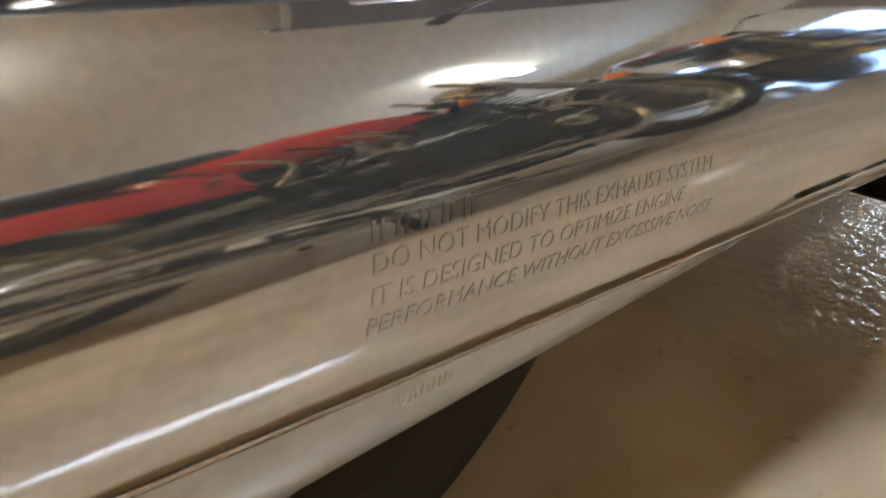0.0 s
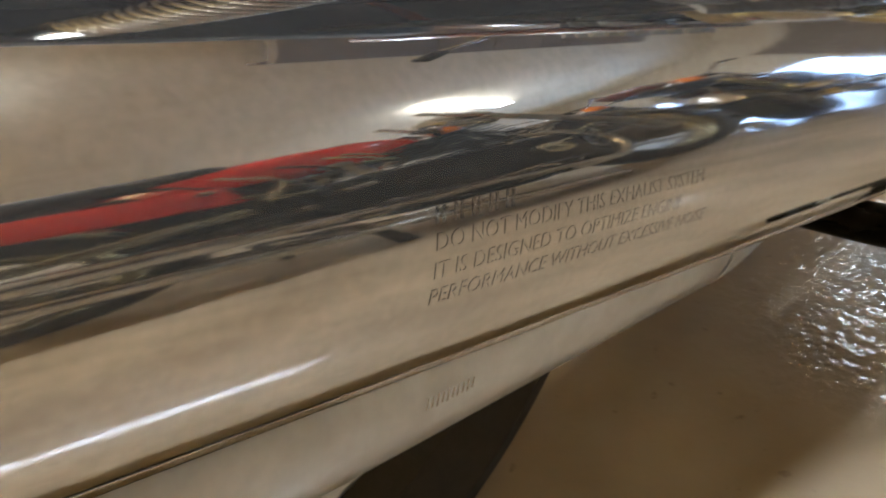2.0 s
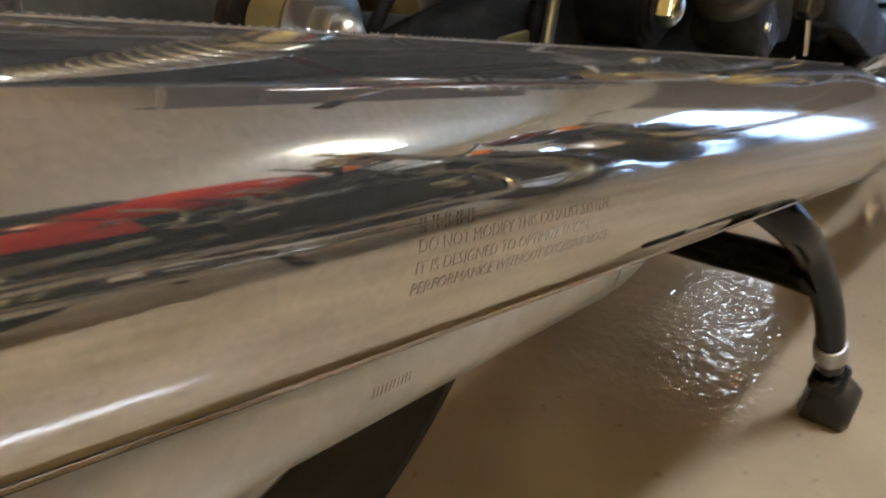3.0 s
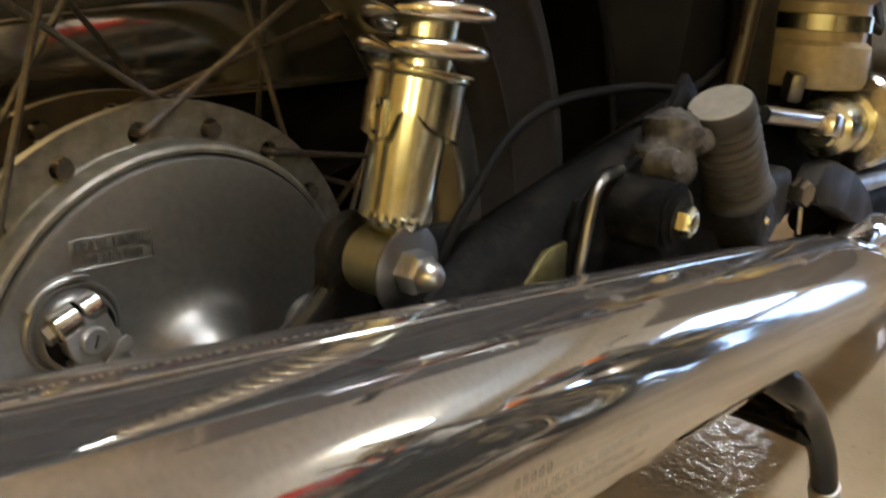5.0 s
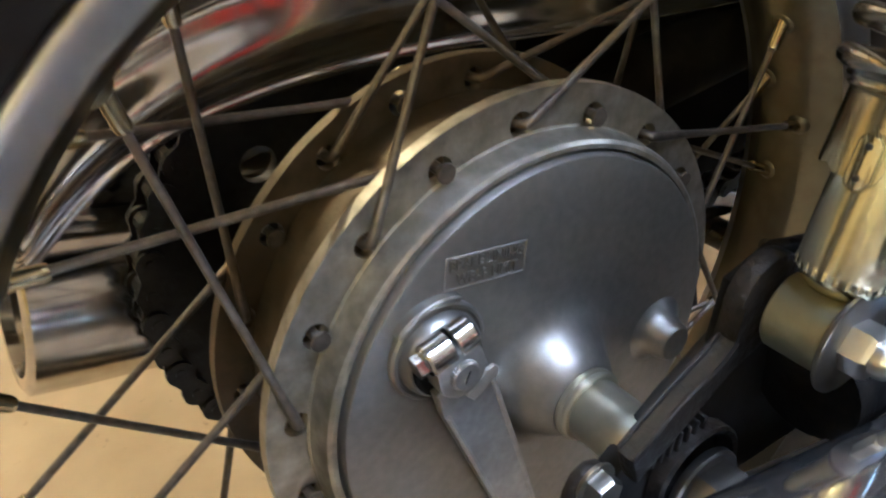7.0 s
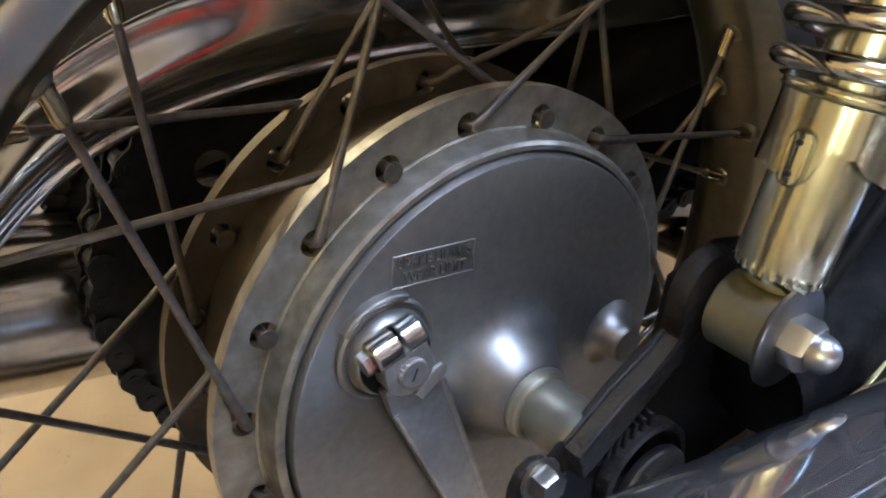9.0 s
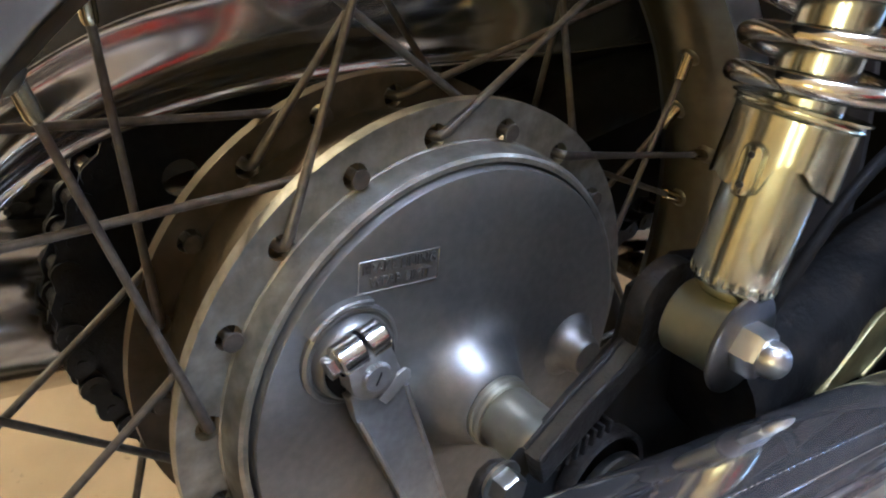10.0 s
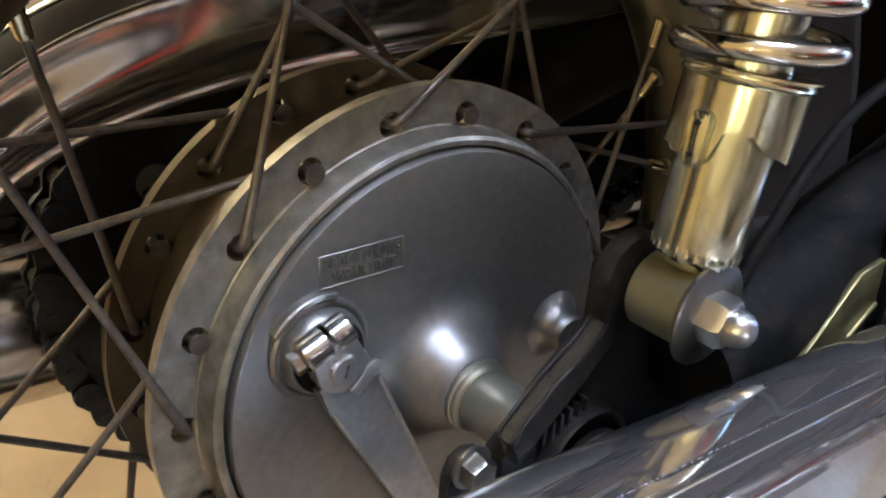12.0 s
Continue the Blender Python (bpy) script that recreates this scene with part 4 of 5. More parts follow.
lshock = part("shock_absorber", lathe([(0, 0.0125), (0.0132, 0.0155), (0.0151, 0.022), (0.0151, 0.079), (0, 0.079)], 32, SHL), YELLOW_PLATE, bike, "yellowish chromed shock absorber on the chain side")
part("coil_spring", tube([SHL @ Vector((0.0236 * math.cos(i / 14 * 2 * math.pi), 0.0236 * math.sin(i / 14 * 2 * math.pi), 0.084 + 0.0152 * i / 14)) for i in range(14 * 14)], 0.0037, 10), SPRING_METAL, lshock)
part("eye", lathe([(0.008, -0.0125), (0.0172, -0.0117), (0.0172, 0.0117), (0.008, 0.0125)], 32, axis_at(SHL.translation, (0, -1, 0))), YELLOW_PLATE, lshock)
lsw = tube([(0.5, 2 * WY + 0.09, 0.402), (0.3, 2 * WY + 0.0935, 0.381), (0.0, 2 * WY + 0.0945, 0.342)], 0.0262, 20)
part("swing_arm_leg", lsw, BLACK, swingarm)

# ---- mufflers ----
def silencer(name, origin, along, stations, mat, label, parent, seam=0.0):
    """A turned silencer: stations are (distance along the axis from origin, radius)."""
    m = axis_at(origin, along, (0, -1, 0))
    prof = [(0, stations[0][0] + 0.006)] + [(stations[0][1] * 0.82, stations[0][0] + 0.006), (stations[0][1] * 0.85, stations[0][0])] + [(r, s) for s, r in stations]
    ob = part(name, lathe(prof, 96, m), mat, parent, label, angle=35)
    return ob, m


D1 = Vector((1, -0.0056, -0.2287)).normalized()
U0 = Vector((0, -0.169, 0.3592))
st = [(-0.345, 0.036), (-0.335, 0.04), (-0.3, 0.0446)]
st += [(s / 100, 0.0449 - 0.0027 * s / 100 - 0.0066 * (s / 100) ** 2) for s in range(-27, 42, 4)]
st += [(0.44, 0.0422), (0.48, 0.0402), (0.52, 0.037), (0.56, 0.0328), (0.59, 0.0294), (0.615, 0.027), (0.64, 0.0258), (0.8, 0.0255)]
upper, UM = silencer("upper_muffler", U0, D1, st, MUFFLER_CHROME, "large chromed tapered muffler with etched warning lettering", bike)
UA, UB = UM.to_3x3() @ Vector((1, 0, 0)), UM.to_3x3() @ Vector((0, 1, 0))


def on_muffler(s, ang, h=0.0):
    """A point on the upper muffler: s along it, ang degrees round from level outward, upwards positive."""
    r = 0.0449 - 0.0027 * s - 0.0066 * s * s + h
    side = Vector((0, -1, 0)) - Vector((0, -1, 0)).dot(D1) * D1
    side.normalize()
    upv = side.cross(D1)
    if upv.z < 0:
        upv = -upv
    return U0 + D1 * s + r * (math.cos(radians(ang)) * side + math.sin(radians(ang)) * upv)


WARN = ["DO NOT MODIFY THIS EXHAUST SYSTEM", "IT IS DESIGNED TO OPTIMIZE ENGINE", "PERFORMANCE WITHOUT EXCESSIVE NOISE"]
S_TEXT, A_TEXT = -0.024, -1.0
lettering("warning_text", WARN, 0.005, ETCH, upper, lambda u, v, h: on_muffler(S_TEXT + u, A_TEXT + math.degrees(v / 0.0449), 0.00012 + h), "etched dull lettering", gap=0.0056, widths=[0.0895, 0.0815, 0.0948])
# rolled seam along the belly of the muffler
seam = bmesh.new()
for h0, w in ((0.0, 0.0016),):
    pts_t, pts_b = [], []
    for i in range(60):
        s = -0.3 + 0.82 * i / 59
        pts_t.append([seam.verts.new(on_muffler(s, -52 + dw, h)) for dw, h in ((-2.0, -0.0004), (-1.3, 0.0005), (0.0, 0.0008), (1.3, 0.0005), (2.0, -0.0004))])
    for a, b in zip(pts_t, pts_t[1:]):
        for q in range(4):
            seam.faces.new((a[q], a[q + 1], b[q + 1], b[q]))
part("seam", seam, MUFFLER_CHROME, upper, "rolled weld seam along the belly")
# a short row of marks above the words, too worn to read
marks = bmesh.new()
for i in range(5):
    s0 = S_TEXT + 0.0045 * i
    for o in (0.0, 0.0016):
        q = [marks.verts.new(on_muffler(s0 + o + ds, A_TEXT + 6.5 + da, 0.00012)) for ds, da in ((0, 0), (0.0007, 0), (0.001, 4.4), (0.0003, 4.4))]
        marks.faces.new(q)
tagged(part("worn_mark", marks, ETCH, upper, "worn stamped marks"), kind="stuff")
# front clamp and bracket of the upper muffler
part("clamp", lathe([(0.0262, 0.6), (0.0305, 0.6), (0.0312, 0.603), (0.0312, 0.622), (0.034, 0.6235), (0.0375, 0.628), (0.0382, 0.631), (0.0375, 0.633), (0.033, 0.63), (0.026, 0.63)], 64, UM), MUFFLER_CHROME, upper, "chromed pipe clamp with a flared lip", angle=50)
# pressed mounting lug standing on the front taper
lug = bmesh.new()
rows_ = []
for s_, r0, r1, wide in ((0.5, 0.0375, 0.039, 9), (0.525, 0.036, 0.0475, 17), (0.56, 0.032, 0.0535, 21), (0.6, 0.0285, 0.0545, 22), (0.628, 0.0265, 0.053, 21), (0.634, 0.0255, 0.049, 19)):
    ring_ = []
    for k in range(15):
        q = -1 + 2 * k / 14
        rr = r0 + (r1 - r0) * (1 - abs(q) ** 3)
        ang_ = radians(96 + q * wide * 1.6)
        ring_.append(lug.verts.new(UM @ Vector((rr * math.cos(ang_), -rr * math.sin(ang_), s_))))
    rows_.append(ring_)
for a, b in zip(rows_, rows_[1:]):
    for q in range(14):
        lug.faces.new((a[q], a[q + 1], b[q + 1], b[q]))
lug.faces.new(rows_[0])
lug.faces.new(rows_[-1])
part("mount_lug", lug, MUFFLER_CHROME, upper, "pressed chromed mounting lug", angle=50)
CB = UM @ Vector((0.05 * math.cos(radians(80)), -0.05 * math.sin(radians(80)), 0.622))
part("clamp_bolt", hexagon(0.013, 0.007, axis_at(CB, (-0.35, -1, 0.35)), lathe([(0, 0.001), (0.0105, 0.001), (0.0105, -0.001), (0, -0.001)], 24, axis_at(CB, (-0.35, -1, 0.35)))), STEEL, upper, "small hexagon bolt with washer")
# lapped seam along the crown: a narrow ledge; ticks beside it shape a dotted highlight
crown = bmesh.new()
rows_ = []
for i in range(100):
    s_ = -0.335 + 0.78 * i / 99
    rows_.append([crown.verts.new(on_muffler(s_, an, h)) for an, h in ((85.3, -0.0003), (85.7, 0.0001), (86.1, 0.0004), (86.5, 0.0004), (86.9, 0.0001), (87.3, -0.0003))])
for a, b in zip(rows_, rows_[1:]):
    for q in range(5):
        crown.faces.new((a[q], a[q + 1], b[q + 1], b[q]))
part("crown_seam", crown, MUFFLER_CHROME, upper, "lapped seam along the crown", angle=80)
beads = bmesh.new()
bead_r = random.Random(7)
s_ = -0.33
while s_ < 0.43:
    long_ = bead_r.uniform(0.0007, 0.0024)
    p, q = on_muffler(s_, 93.2, 0.00002), on_muffler(s_ + long_, 93.2, 0.00002)
    tube([p, p.lerp(q, 0.25), p.lerp(q, 0.75), q], [0.0001, 0.00026, 0.00026, 0.0001], 6, beads)
    s_ += long_ + bead_r.uniform(0.0005, 0.0022)
tagged(part("highlight_tick", beads, CHROME, upper, "row of small raised chrome ticks shaping a dotted highlight"), kind="stuff")
pipe_r = tube([U0 + D1 * 0.72, U0 + D1 * 0.86, Vector((1.05, -0.17, 0.14)), Vector((1.2, -0.15, 0.2)), Vector((1.24, -0.12, 0.45))], 0.0235, 24, None, True, 6)
part("header_pipe", pipe_r, CHROME, bike, "chromed exhaust header pipe")

D2 = Vector((1, -0.006, -0.1918)).normalized()
L0 = Vector((0, -0.1136, 0.284))
st2 = [(-0.32, 0.034), (-0.31, 0.041), (-0.27, 0.0475)] + [(s / 100, 0.0413 - 0.0386 * s / 100) for s in range(-24, 20, 3)] + [(0.2045, 0.0334), (0.206, 0.0329)]
lower, LM = silencer("lower_muffler", L0, D2, st2, SATIN, "satin grey lower muffler with a stamped number", bike)
part("front_cone", lathe([(0.0333, 0.2073), (0.0335, 0.2105), (0.0325, 0.222), (0.0295, 0.24), (0.0258, 0.258), (0.0225, 0.276), (0.0215, 0.3), (0.0215, 0.75)], 72, LM), SATIN, lower, "tapered front cone of the muffler")


def on_lower(s, ang, h=0.0):
    r = 0.0413 - 0.0386 * s + h
    return L0 + D2 * s + r * (math.cos(radians(ang)) * Vector((0, -1, 0)) + math.sin(radians(ang)) * Vector((0.18, 0, 0.98)))


stamp = bmesh.new()
for i in range(5):
    for ds, da0, da1 in ((0.0, 0, 7), (0.0022, 0.5, 6.5)):
        s0 = 0.014 + 0.0044 * i + ds
        stamp.faces.new([stamp.verts.new(on_lower(s0 + a, -12 + b, 0.00012)) for a, b in ((0, da0), (0.0008, da0), (0.0011, da1), (0.0003, da1))])
tagged(part("stamped_mark", stamp, ETCH, lower, "stamped marks"), kind="stuff")
lseam = bmesh.new()
rows_ = []
for i in range(50):
    s = -0.27 + 0.47 * i / 49
    rows_.append([lseam.verts.new(on_lower(s, 28 + dw, h)) for dw, h in ((-2.4, -0.0006), (-1.6, 0.0012), (1.6, 0.0012), (2.4, -0.0006))])
for a, b in zip(rows_, rows_[1:]):
    for q in range(3):
        lseam.faces.new((a[q], a[q + 1], b[q + 1], b[q]))
part("seam", lseam, SATIN, lower)

# the pair on the chain side, seen through the wheel
GUARD = [(0.42, 0.474, 0.41), (0.3, 0.482, 0.418), (0.19, 0.486, 0.423), (0.1, 0.4855, 0.429), (0.04, 0.4835, 0.435), (-0.01, 0.481, 0.4355), (-0.045, 0.477, 0.434), (-0.08, 0.471, 0.43), (-0.11, 0.46, 0.4225), (-0.135, 0.447, 0.409), (-0.157, 0.43, 0.39), (-0.172, 0.412, 0.375)]
gd = bmesh.new()
rows_ = []
for x, zt, zb in GUARD:
    flare = min(1.0, max(0.0, (0.02 - x) / 0.13))       # the rear end bellies out below its upper band
    tall = zt - zb
    section = ((0.1, zb - 0.003), (0.0935, zb - 0.004), (0.0925, zb), (0.0955, zb + 0.003), (0.0925 - 0.004 * flare, zb + tall * 0.22),
               (0.0905 - 0.005 * flare, zb + tall * 0.42), (0.0905 - 0.0005 * flare, zb + tall * 0.62), (0.0912 + 0.0025 * flare, zb + tall * 0.8), (0.0932 + 0.001 * flare, zt - 0.002),
               (0.0952, zt + 0.0008), (0.096, zt + 0.0018), (0.1038, zt + 0.0111), (0.1046, zt + 0.012), (0.109, zt + 0.0138), (0.122, zt + 0.0145), (0.134, zt + 0.012), (0.136, zt + 0.006), (0.136, zb + 0.01))
    rows_.append([gd.verts.new((x, y + 0.012, z)) for y, z in section])
for a, b in zip(rows_, rows_[1:]):
    for q in range(len(a) - 1):
        gd.faces.new((a[q], a[q + 1], b[q + 1], b[q]))
gd.faces.new(rows_[-1])
guard = part("chain_guard", gd, GUARD_CHROME, bike, "chromed chain guard with a rolled lower edge", angle=60)
sub_ = guard.modifiers.new("round", "SUBSURF")
sub_.levels = sub_.render_levels = 2
sol = guard.modifiers.new("thick", "SOLIDIFY")
sol.thickness = 0.0012
D4 = Vector((1, 0.011, -0.19)).normalized()
silencer("lower_muffler", Vector((0, 0.172, 0.298)), D4, [(-0.176, 0.039), (-0.174, 0.0425), (-0.15, 0.043), (0.15, 0.04), (0.3, 0.028), (0.6, 0.024)], OLD_CHROME, "dull chromed lower muffler on the chain side", bike)

UL = Vector((0, 0.212, 0.3529))
silencer("upper_muffler", UL, Vector((1, 0.0162, -0.2149)).normalized(), [(-0.2, 0.038), (-0.19, 0.0445), (-0.12, 0.0464), (0.45, 0.05), (0.6, 0.03), (0.8, 0.025)], CHROME, "chromed upper muffler on the chain side", bike)
# added black box, stands in for the darkness below and behind the guard
part("dark_filler", block((0.44, 0.03, 0.2), pose(0.33, 0.16, 0.337, 0, 3, 0), 0.012), BLACK_PLASTIC, bike, "black box added to fill the dark behind the chain guard")
part("frame_gusset", prism([(0.17, 0.35), (0.25, 0.372), (0.46, 0.36), (0.5, 0.3), (0.42, 0.235), (0.24, 0.25)], 0.01, Matrix.Translation((0, -0.098, 0)) @ SIDE, 0.003), BLACK, bike, "black frame gusset plate")

# ---- passenger footrest, folded up ----
PIV = Vector((0.205, -0.12, 0.377))
brk = tube([PIV + Vector((0, 0.0, 0)), PIV + Vector((0, -0.034, 0))], 0.0195, 28)
peg = part("footrest_bracket", brk, DUSTY_BLACK, bike, "black footrest bracket tube welded to the swing arm frame")
part("bush", lathe([(0.0, 0.034), (0.0165, 0.034), (0.0165, 0.036), (0.0125, 0.0365), (0.0125, 0.038), (0, 0.038)], 32, axis_at(PIV, (0, -1, 0))), BLACK_PLASTIC, peg)
part("pivot_nut", hexagon(0.0155, 0.0085, axis_at(PIV + Vector((0, -0.0365, 0)), (0, -1, 0), (1, 0, 0.25)), None, 0.002), YELLOW_PLATE, peg, "yellow plated hexagon nut")
gus = tube([(0.1485, -0.13, 0.335), (0.15, -0.13, 0.352), (0.157, -0.13, 0.378), (0.165, -0.129, 0.395), (0.176, -0.127, 0.401), (0.188, -0.124, 0.3995), (0.203, -0.122, 0.398)], [0.0026, 0.0027, 0.0028, 0.003, 0.0034, 0.0036, 0.0036], 14, None, True, 5)
part("bracket_edge", gus, WASHER_STEEL, peg, "bent black bracket lip")
part("bracket_plate", side_prism([(0.152, 0.33), (0.153, 0.372), (0.159, 0.392), (0.17, 0.397), (0.2, 0.395), (0.225, 0.4), (0.25, 0.42), (0.275, 0.44), (0.3, 0.42), (0.29, 0.36), (0.25, 0.33)], -0.124, -0.119, 0.001), DUSTY_BLACK, peg)
strip = part("stay_strip", side_prism([(0.0981, 0.3478), (0.1344, 0.3723), (0.1674, 0.3714), (0.1734, 0.3593), (0.133, 0.3422)], -0.1215, -0.1185, 0.0008), OLIVE, peg, "olive yellow plated flat strip")
part("pale_strip", side_prism([(0.085, 0.343), (0.0895, 0.3484), (0.1215, 0.3655), (0.1288, 0.3622), (0.101, 0.3455)], -0.1165, -0.1145, 0.0006), PEG_CAP, peg, "dusty pale metal strip")
part("strip_edge", tube([(0.133, -0.1215, 0.3422), (0.1734, -0.1215, 0.3593)], 0.0013, 10), OLIVE, strip)
casting = tube([(0.222, -0.118, 0.373), (0.233, -0.122, 0.38), (0.238, -0.125, 0.387), (0.243, -0.128, 0.396), (0.246, -0.13, 0.405), (0.25, -0.129, 0.414), (0.254, -0.128, 0.421)], [0.017, 0.021, 0.0165, 0.0195, 0.0155, 0.0175, 0.009], 20, None, True, 4)
lump = random.Random(5)
for v in casting.verts:
    v.co += Vector((lump.uniform(-1, 1), lump.uniform(-1, 1), lump.uniform(-1, 1))) * 0.0013
knobs = []
for lx, lz in ((0.225, 0.4), (0.238, 0.376), (0.262, 0.405)):
    knobs.append(lathe([(0, 0.009), (0.006, 0.008), (0.0085, 0.003), (0.0085, -0.01)], 12, axis_at((lx, -0.139, lz), (-0.3, -1, 0.3))))
GRIMY_CAST = surface("grimy_casting", (0.055, 0.048, 0.04), 0.5, 0.3, 200, 0.4, (0.2, 0.175, 0.145), 75, 0.6, 0.5, 260, 0.12)
lump_body = part("casting", casting, GRIMY_CAST, peg, "rough grimy footrest casting")
for kb in knobs:
    part("boss", kb, GRIMY_CAST, lump_body)
P0, P1 = Vector((0.308, -0.1508, 0.362)), Vector((0.278, -0.143, 0.4252))
PD = (P1 - P0).normalized()
PM = axis_at(P0, PD)
L = (P1 - P0).length
prof = [(0, 0), (0.019, 0), (0.0212, 0.0015), (0.0216, 0.004), (0.021, 0.0065)]
h = 0.0085
while h < L - 0.008:
    prof += [(0.0186, h), (0.018, h + 0.0008), (0.0186, h + 0.0016), (0.0197, h + 0.003), (0.0197, h + 0.0042)]
    h += 0.006
prof += [(0.0195, L - 0.004), (0.019, L - 0.001), (0.0182, L)]
rub = part("footrest_rubber", lathe(prof, 40, PM), PEG_RUBBER, bike, "brown-grey ribbed rubber of the folded footrest", angle=60)
part("footrest_end", lathe([(0, L + 0.0003), (0.0178, L + 0.0003), (0.0184, L - 0.0006)], 40, PM), PEG_CAP, rub, "pale worn flat end of the footrest")
part("peg_lug", block((0.031, 0.029, 0.034), axis_at(P0 - PD * 0.0165, PD), 0.003), RUSTY_CAST, rub, "grimy hinge lug of the footrest")
part("lug_rivet", lathe([(0, 0.0018), (0.0022, 0.0015), (0.003, 0)], 14, axis_at(P0 - PD * 0.014 + Vector((-0.004, -0.0155, 0)), (0, -1, 0))), STEEL, rub)
part("hinge_bolt", hexagon(0.0165, 0.011, axis_at((0.377, -0.162, 0.351), (-0.25, -1, 0), (1, 0, 0.4))), OLD_CHROME, bike, "hexagon hinge bolt with washer")
part("hinge_block", block((0.075, 0.035, 0.04), pose(0.34, -0.143, 0.352, 0, 8, 0), 0.006), BLACK, bike, "black footrest hinge block")
part("cotter", tube([(0.385, -0.165, 0.345), (0.387, -0.166, 0.318)], 0.0022, 8), STEEL, bike, "small split pin")
part("brake_rod", tube([(0.5, -0.15, 0.334), (0.68, -0.15, 0.309), (0.86, -0.15, 0.286)], 0.0075, 18), OLD_CHROME, bike, "dull chromed rod")
part("brake_rod", tube([(0.56, -0.152, 0.307), (0.68, -0.152, 0.287), (0.8, -0.152, 0.266)], 0.009, 18), WASHER_STEEL, bike, "dull plated rod")
part("brake_pedal_lever", prism([(0.395, 0.352), (0.41, 0.362), (0.445, 0.358), (0.5, 0.338), (0.555, 0.305), (0.585, 0.283), (0.575, 0.272), (0.52, 0.29), (0.46, 0.318), (0.405, 0.335)], 0.018, Matrix.Translation((0, -0.163, 0)) @ SIDE, 0.004), BLACK, bike, "black forged pedal lever")

# cable that bows from the swing arm to the footrest
cab = tube([(0.07, -0.102, 0.375), (0.088, -0.103, 0.397), (0.128, -0.102, 0.428), (0.177, -0.1, 0.4375), (0.258, -0.1, 0.432), (0.34, -0.1, 0.42), (0.42, -0.09, 0.43)], 0.0028, 12, None, True, 6)
part("cable", cab, BLACK_PLASTIC, bike, "thin black cable")

# ---- centre stand ----
leg = tube([(0.262, -0.165, 0.285), (0.317, -0.1905, 0.24), (0.367, -0.1935, 0.2), (0.4003, -0.198, 0.16), (0.4265, -0.2015, 0.12), (0.456, -0.202, 0.062)], [0.0125, 0.0125, 0.0118, 0.011, 0.0105, 0.0105], 22, None, True, 6)
stand = part("centre_stand", leg, GLOSS_BLACK, bike, "black tubular centre stand with a rubber shod foot")
LD = Vector((0.45, 0, -0.9)).normalized()
part("band", lathe([(0.0105, 0), (0.0122, 0.0006), (0.0125, 0.002), (0.0125, 0.0185), (0.0122, 0.02), (0.0105, 0.0206)], 32, axis_at((0.4405, -0.202, 0.0925), LD)), ALU, stand, "dull metal band")
FT = axis_at((0.4595, -0.202, 0.052), LD, (0, -1, 0))
foot = bmesh.new()
rings_ = []
for wx, wy, h in ((0.0105, 0.0105, -0.004), (0.0135, 0.014, 0.0), (0.014, 0.0145, 0.005), (0.012, 0.012, 0.007), (0.012, 0.012, 0.009), (0.018, 0.019, 0.03), (0.0205, 0.0225, 0.037), (0.0205, 0.0225, 0.045), (0.018, 0.02, 0.049)):
    rings_.append([foot.verts.new(FT @ Vector((a * wx, b * wy, h))) for a, b in ((1, 0.72), (0.78, 1), (-0.78, 1), (-1, 0.72), (-1, -0.72), (-0.78, -1), (0.78, -1), (1, -0.72))])
for a, b in zip(rings_, rings_[1:]):
    for i in range(8):
        foot.faces.new((a[i], a[(i + 1) % 8], b[(i + 1) % 8], b[i]))
foot.faces.new(rings_[0])
foot.faces.new(rings_[-1])
part("foot", foot, surface("shiny_black_rubber", (0.005, 0.0046, 0.0042), 0.28, 0.0, 120, 0.3, (0.01, 0.009, 0.007), 40, 0.5, 0.05, 120, 0.08), stand, "glossy black rubber foot")
part("cross_tube", tube([(0.385, -0.196, 0.172), (0.4, -0.15, 0.166), (0.4, -0.1, 0.165), (0.4, 0.12, 0.165), (0.385, 0.23, 0.172)], 0.014, 20, None, True, 4), GLOSS_BLACK, stand)
lleg = tube([(0.265, 0.19, 0.272), (0.345, 0.235, 0.21), (0.418, 0.245, 0.108), (0.445, 0.245, 0.03)], 0.0155, 18, None, True, 4)
part("far_leg", lleg, BLACK, stand)

# ---- what fills the middle of the bike ----
def hull(name, x0, x1, y0, y1, z0, z1, mat, label, bevel=0.01, tilt=0, parent=bike):
    return part(name, block((x1 - x0, y1 - y0, z1 - z0), pose((x0 + x1) / 2, (y0 + y1) / 2, (z0 + z1) / 2, 0, tilt, 0), bevel), mat, parent, label)


hull("air_box", 0.38, 0.54, -0.085, 0.13, 0.36, 0.68, BLACK_PLASTIC, "black plastic air box", 0.02, 14)
part("frame_tube", tube([(0.375, -0.108, 0.38), (0.39, -0.109, 0.43), (0.408, -0.11, 0.5), (0.43, -0.112, 0.62)], 0.006, 16, None, True, 4), surface("brown_varnished_tube", (0.038, 0.025, 0.01), 0.35, 0.2, 120, 0.25, (0.05, 0.032, 0.014), 30, 0.5), bike, "golden brown stained frame strut")
hull("oil_sump", 0.72, 1.12, -0.125, -0.06, 0.12, 0.33, BLACK_PLASTIC, "grimy black sump under the engine", 0.03)
hull("gear_case", 0.44, 0.66, -0.115, 0.12, 0.27, 0.43, BLACK_PLASTIC, "grimy black gearbox end", 0.02)
mud = bmesh.new()
rows_ = []
for i in range(25):
    a = -15 + 150 * i / 24
    rows_.append([mud.verts.new(wheel_point(r, a, y)) for r, y in ((0.325, WY - 0.075), (0.335, WY - 0.072), (0.352, WY - 0.04), (0.356, WY), (0.352, WY + 0.04), (0.335, WY + 0.072), (0.325, WY + 0.075))])
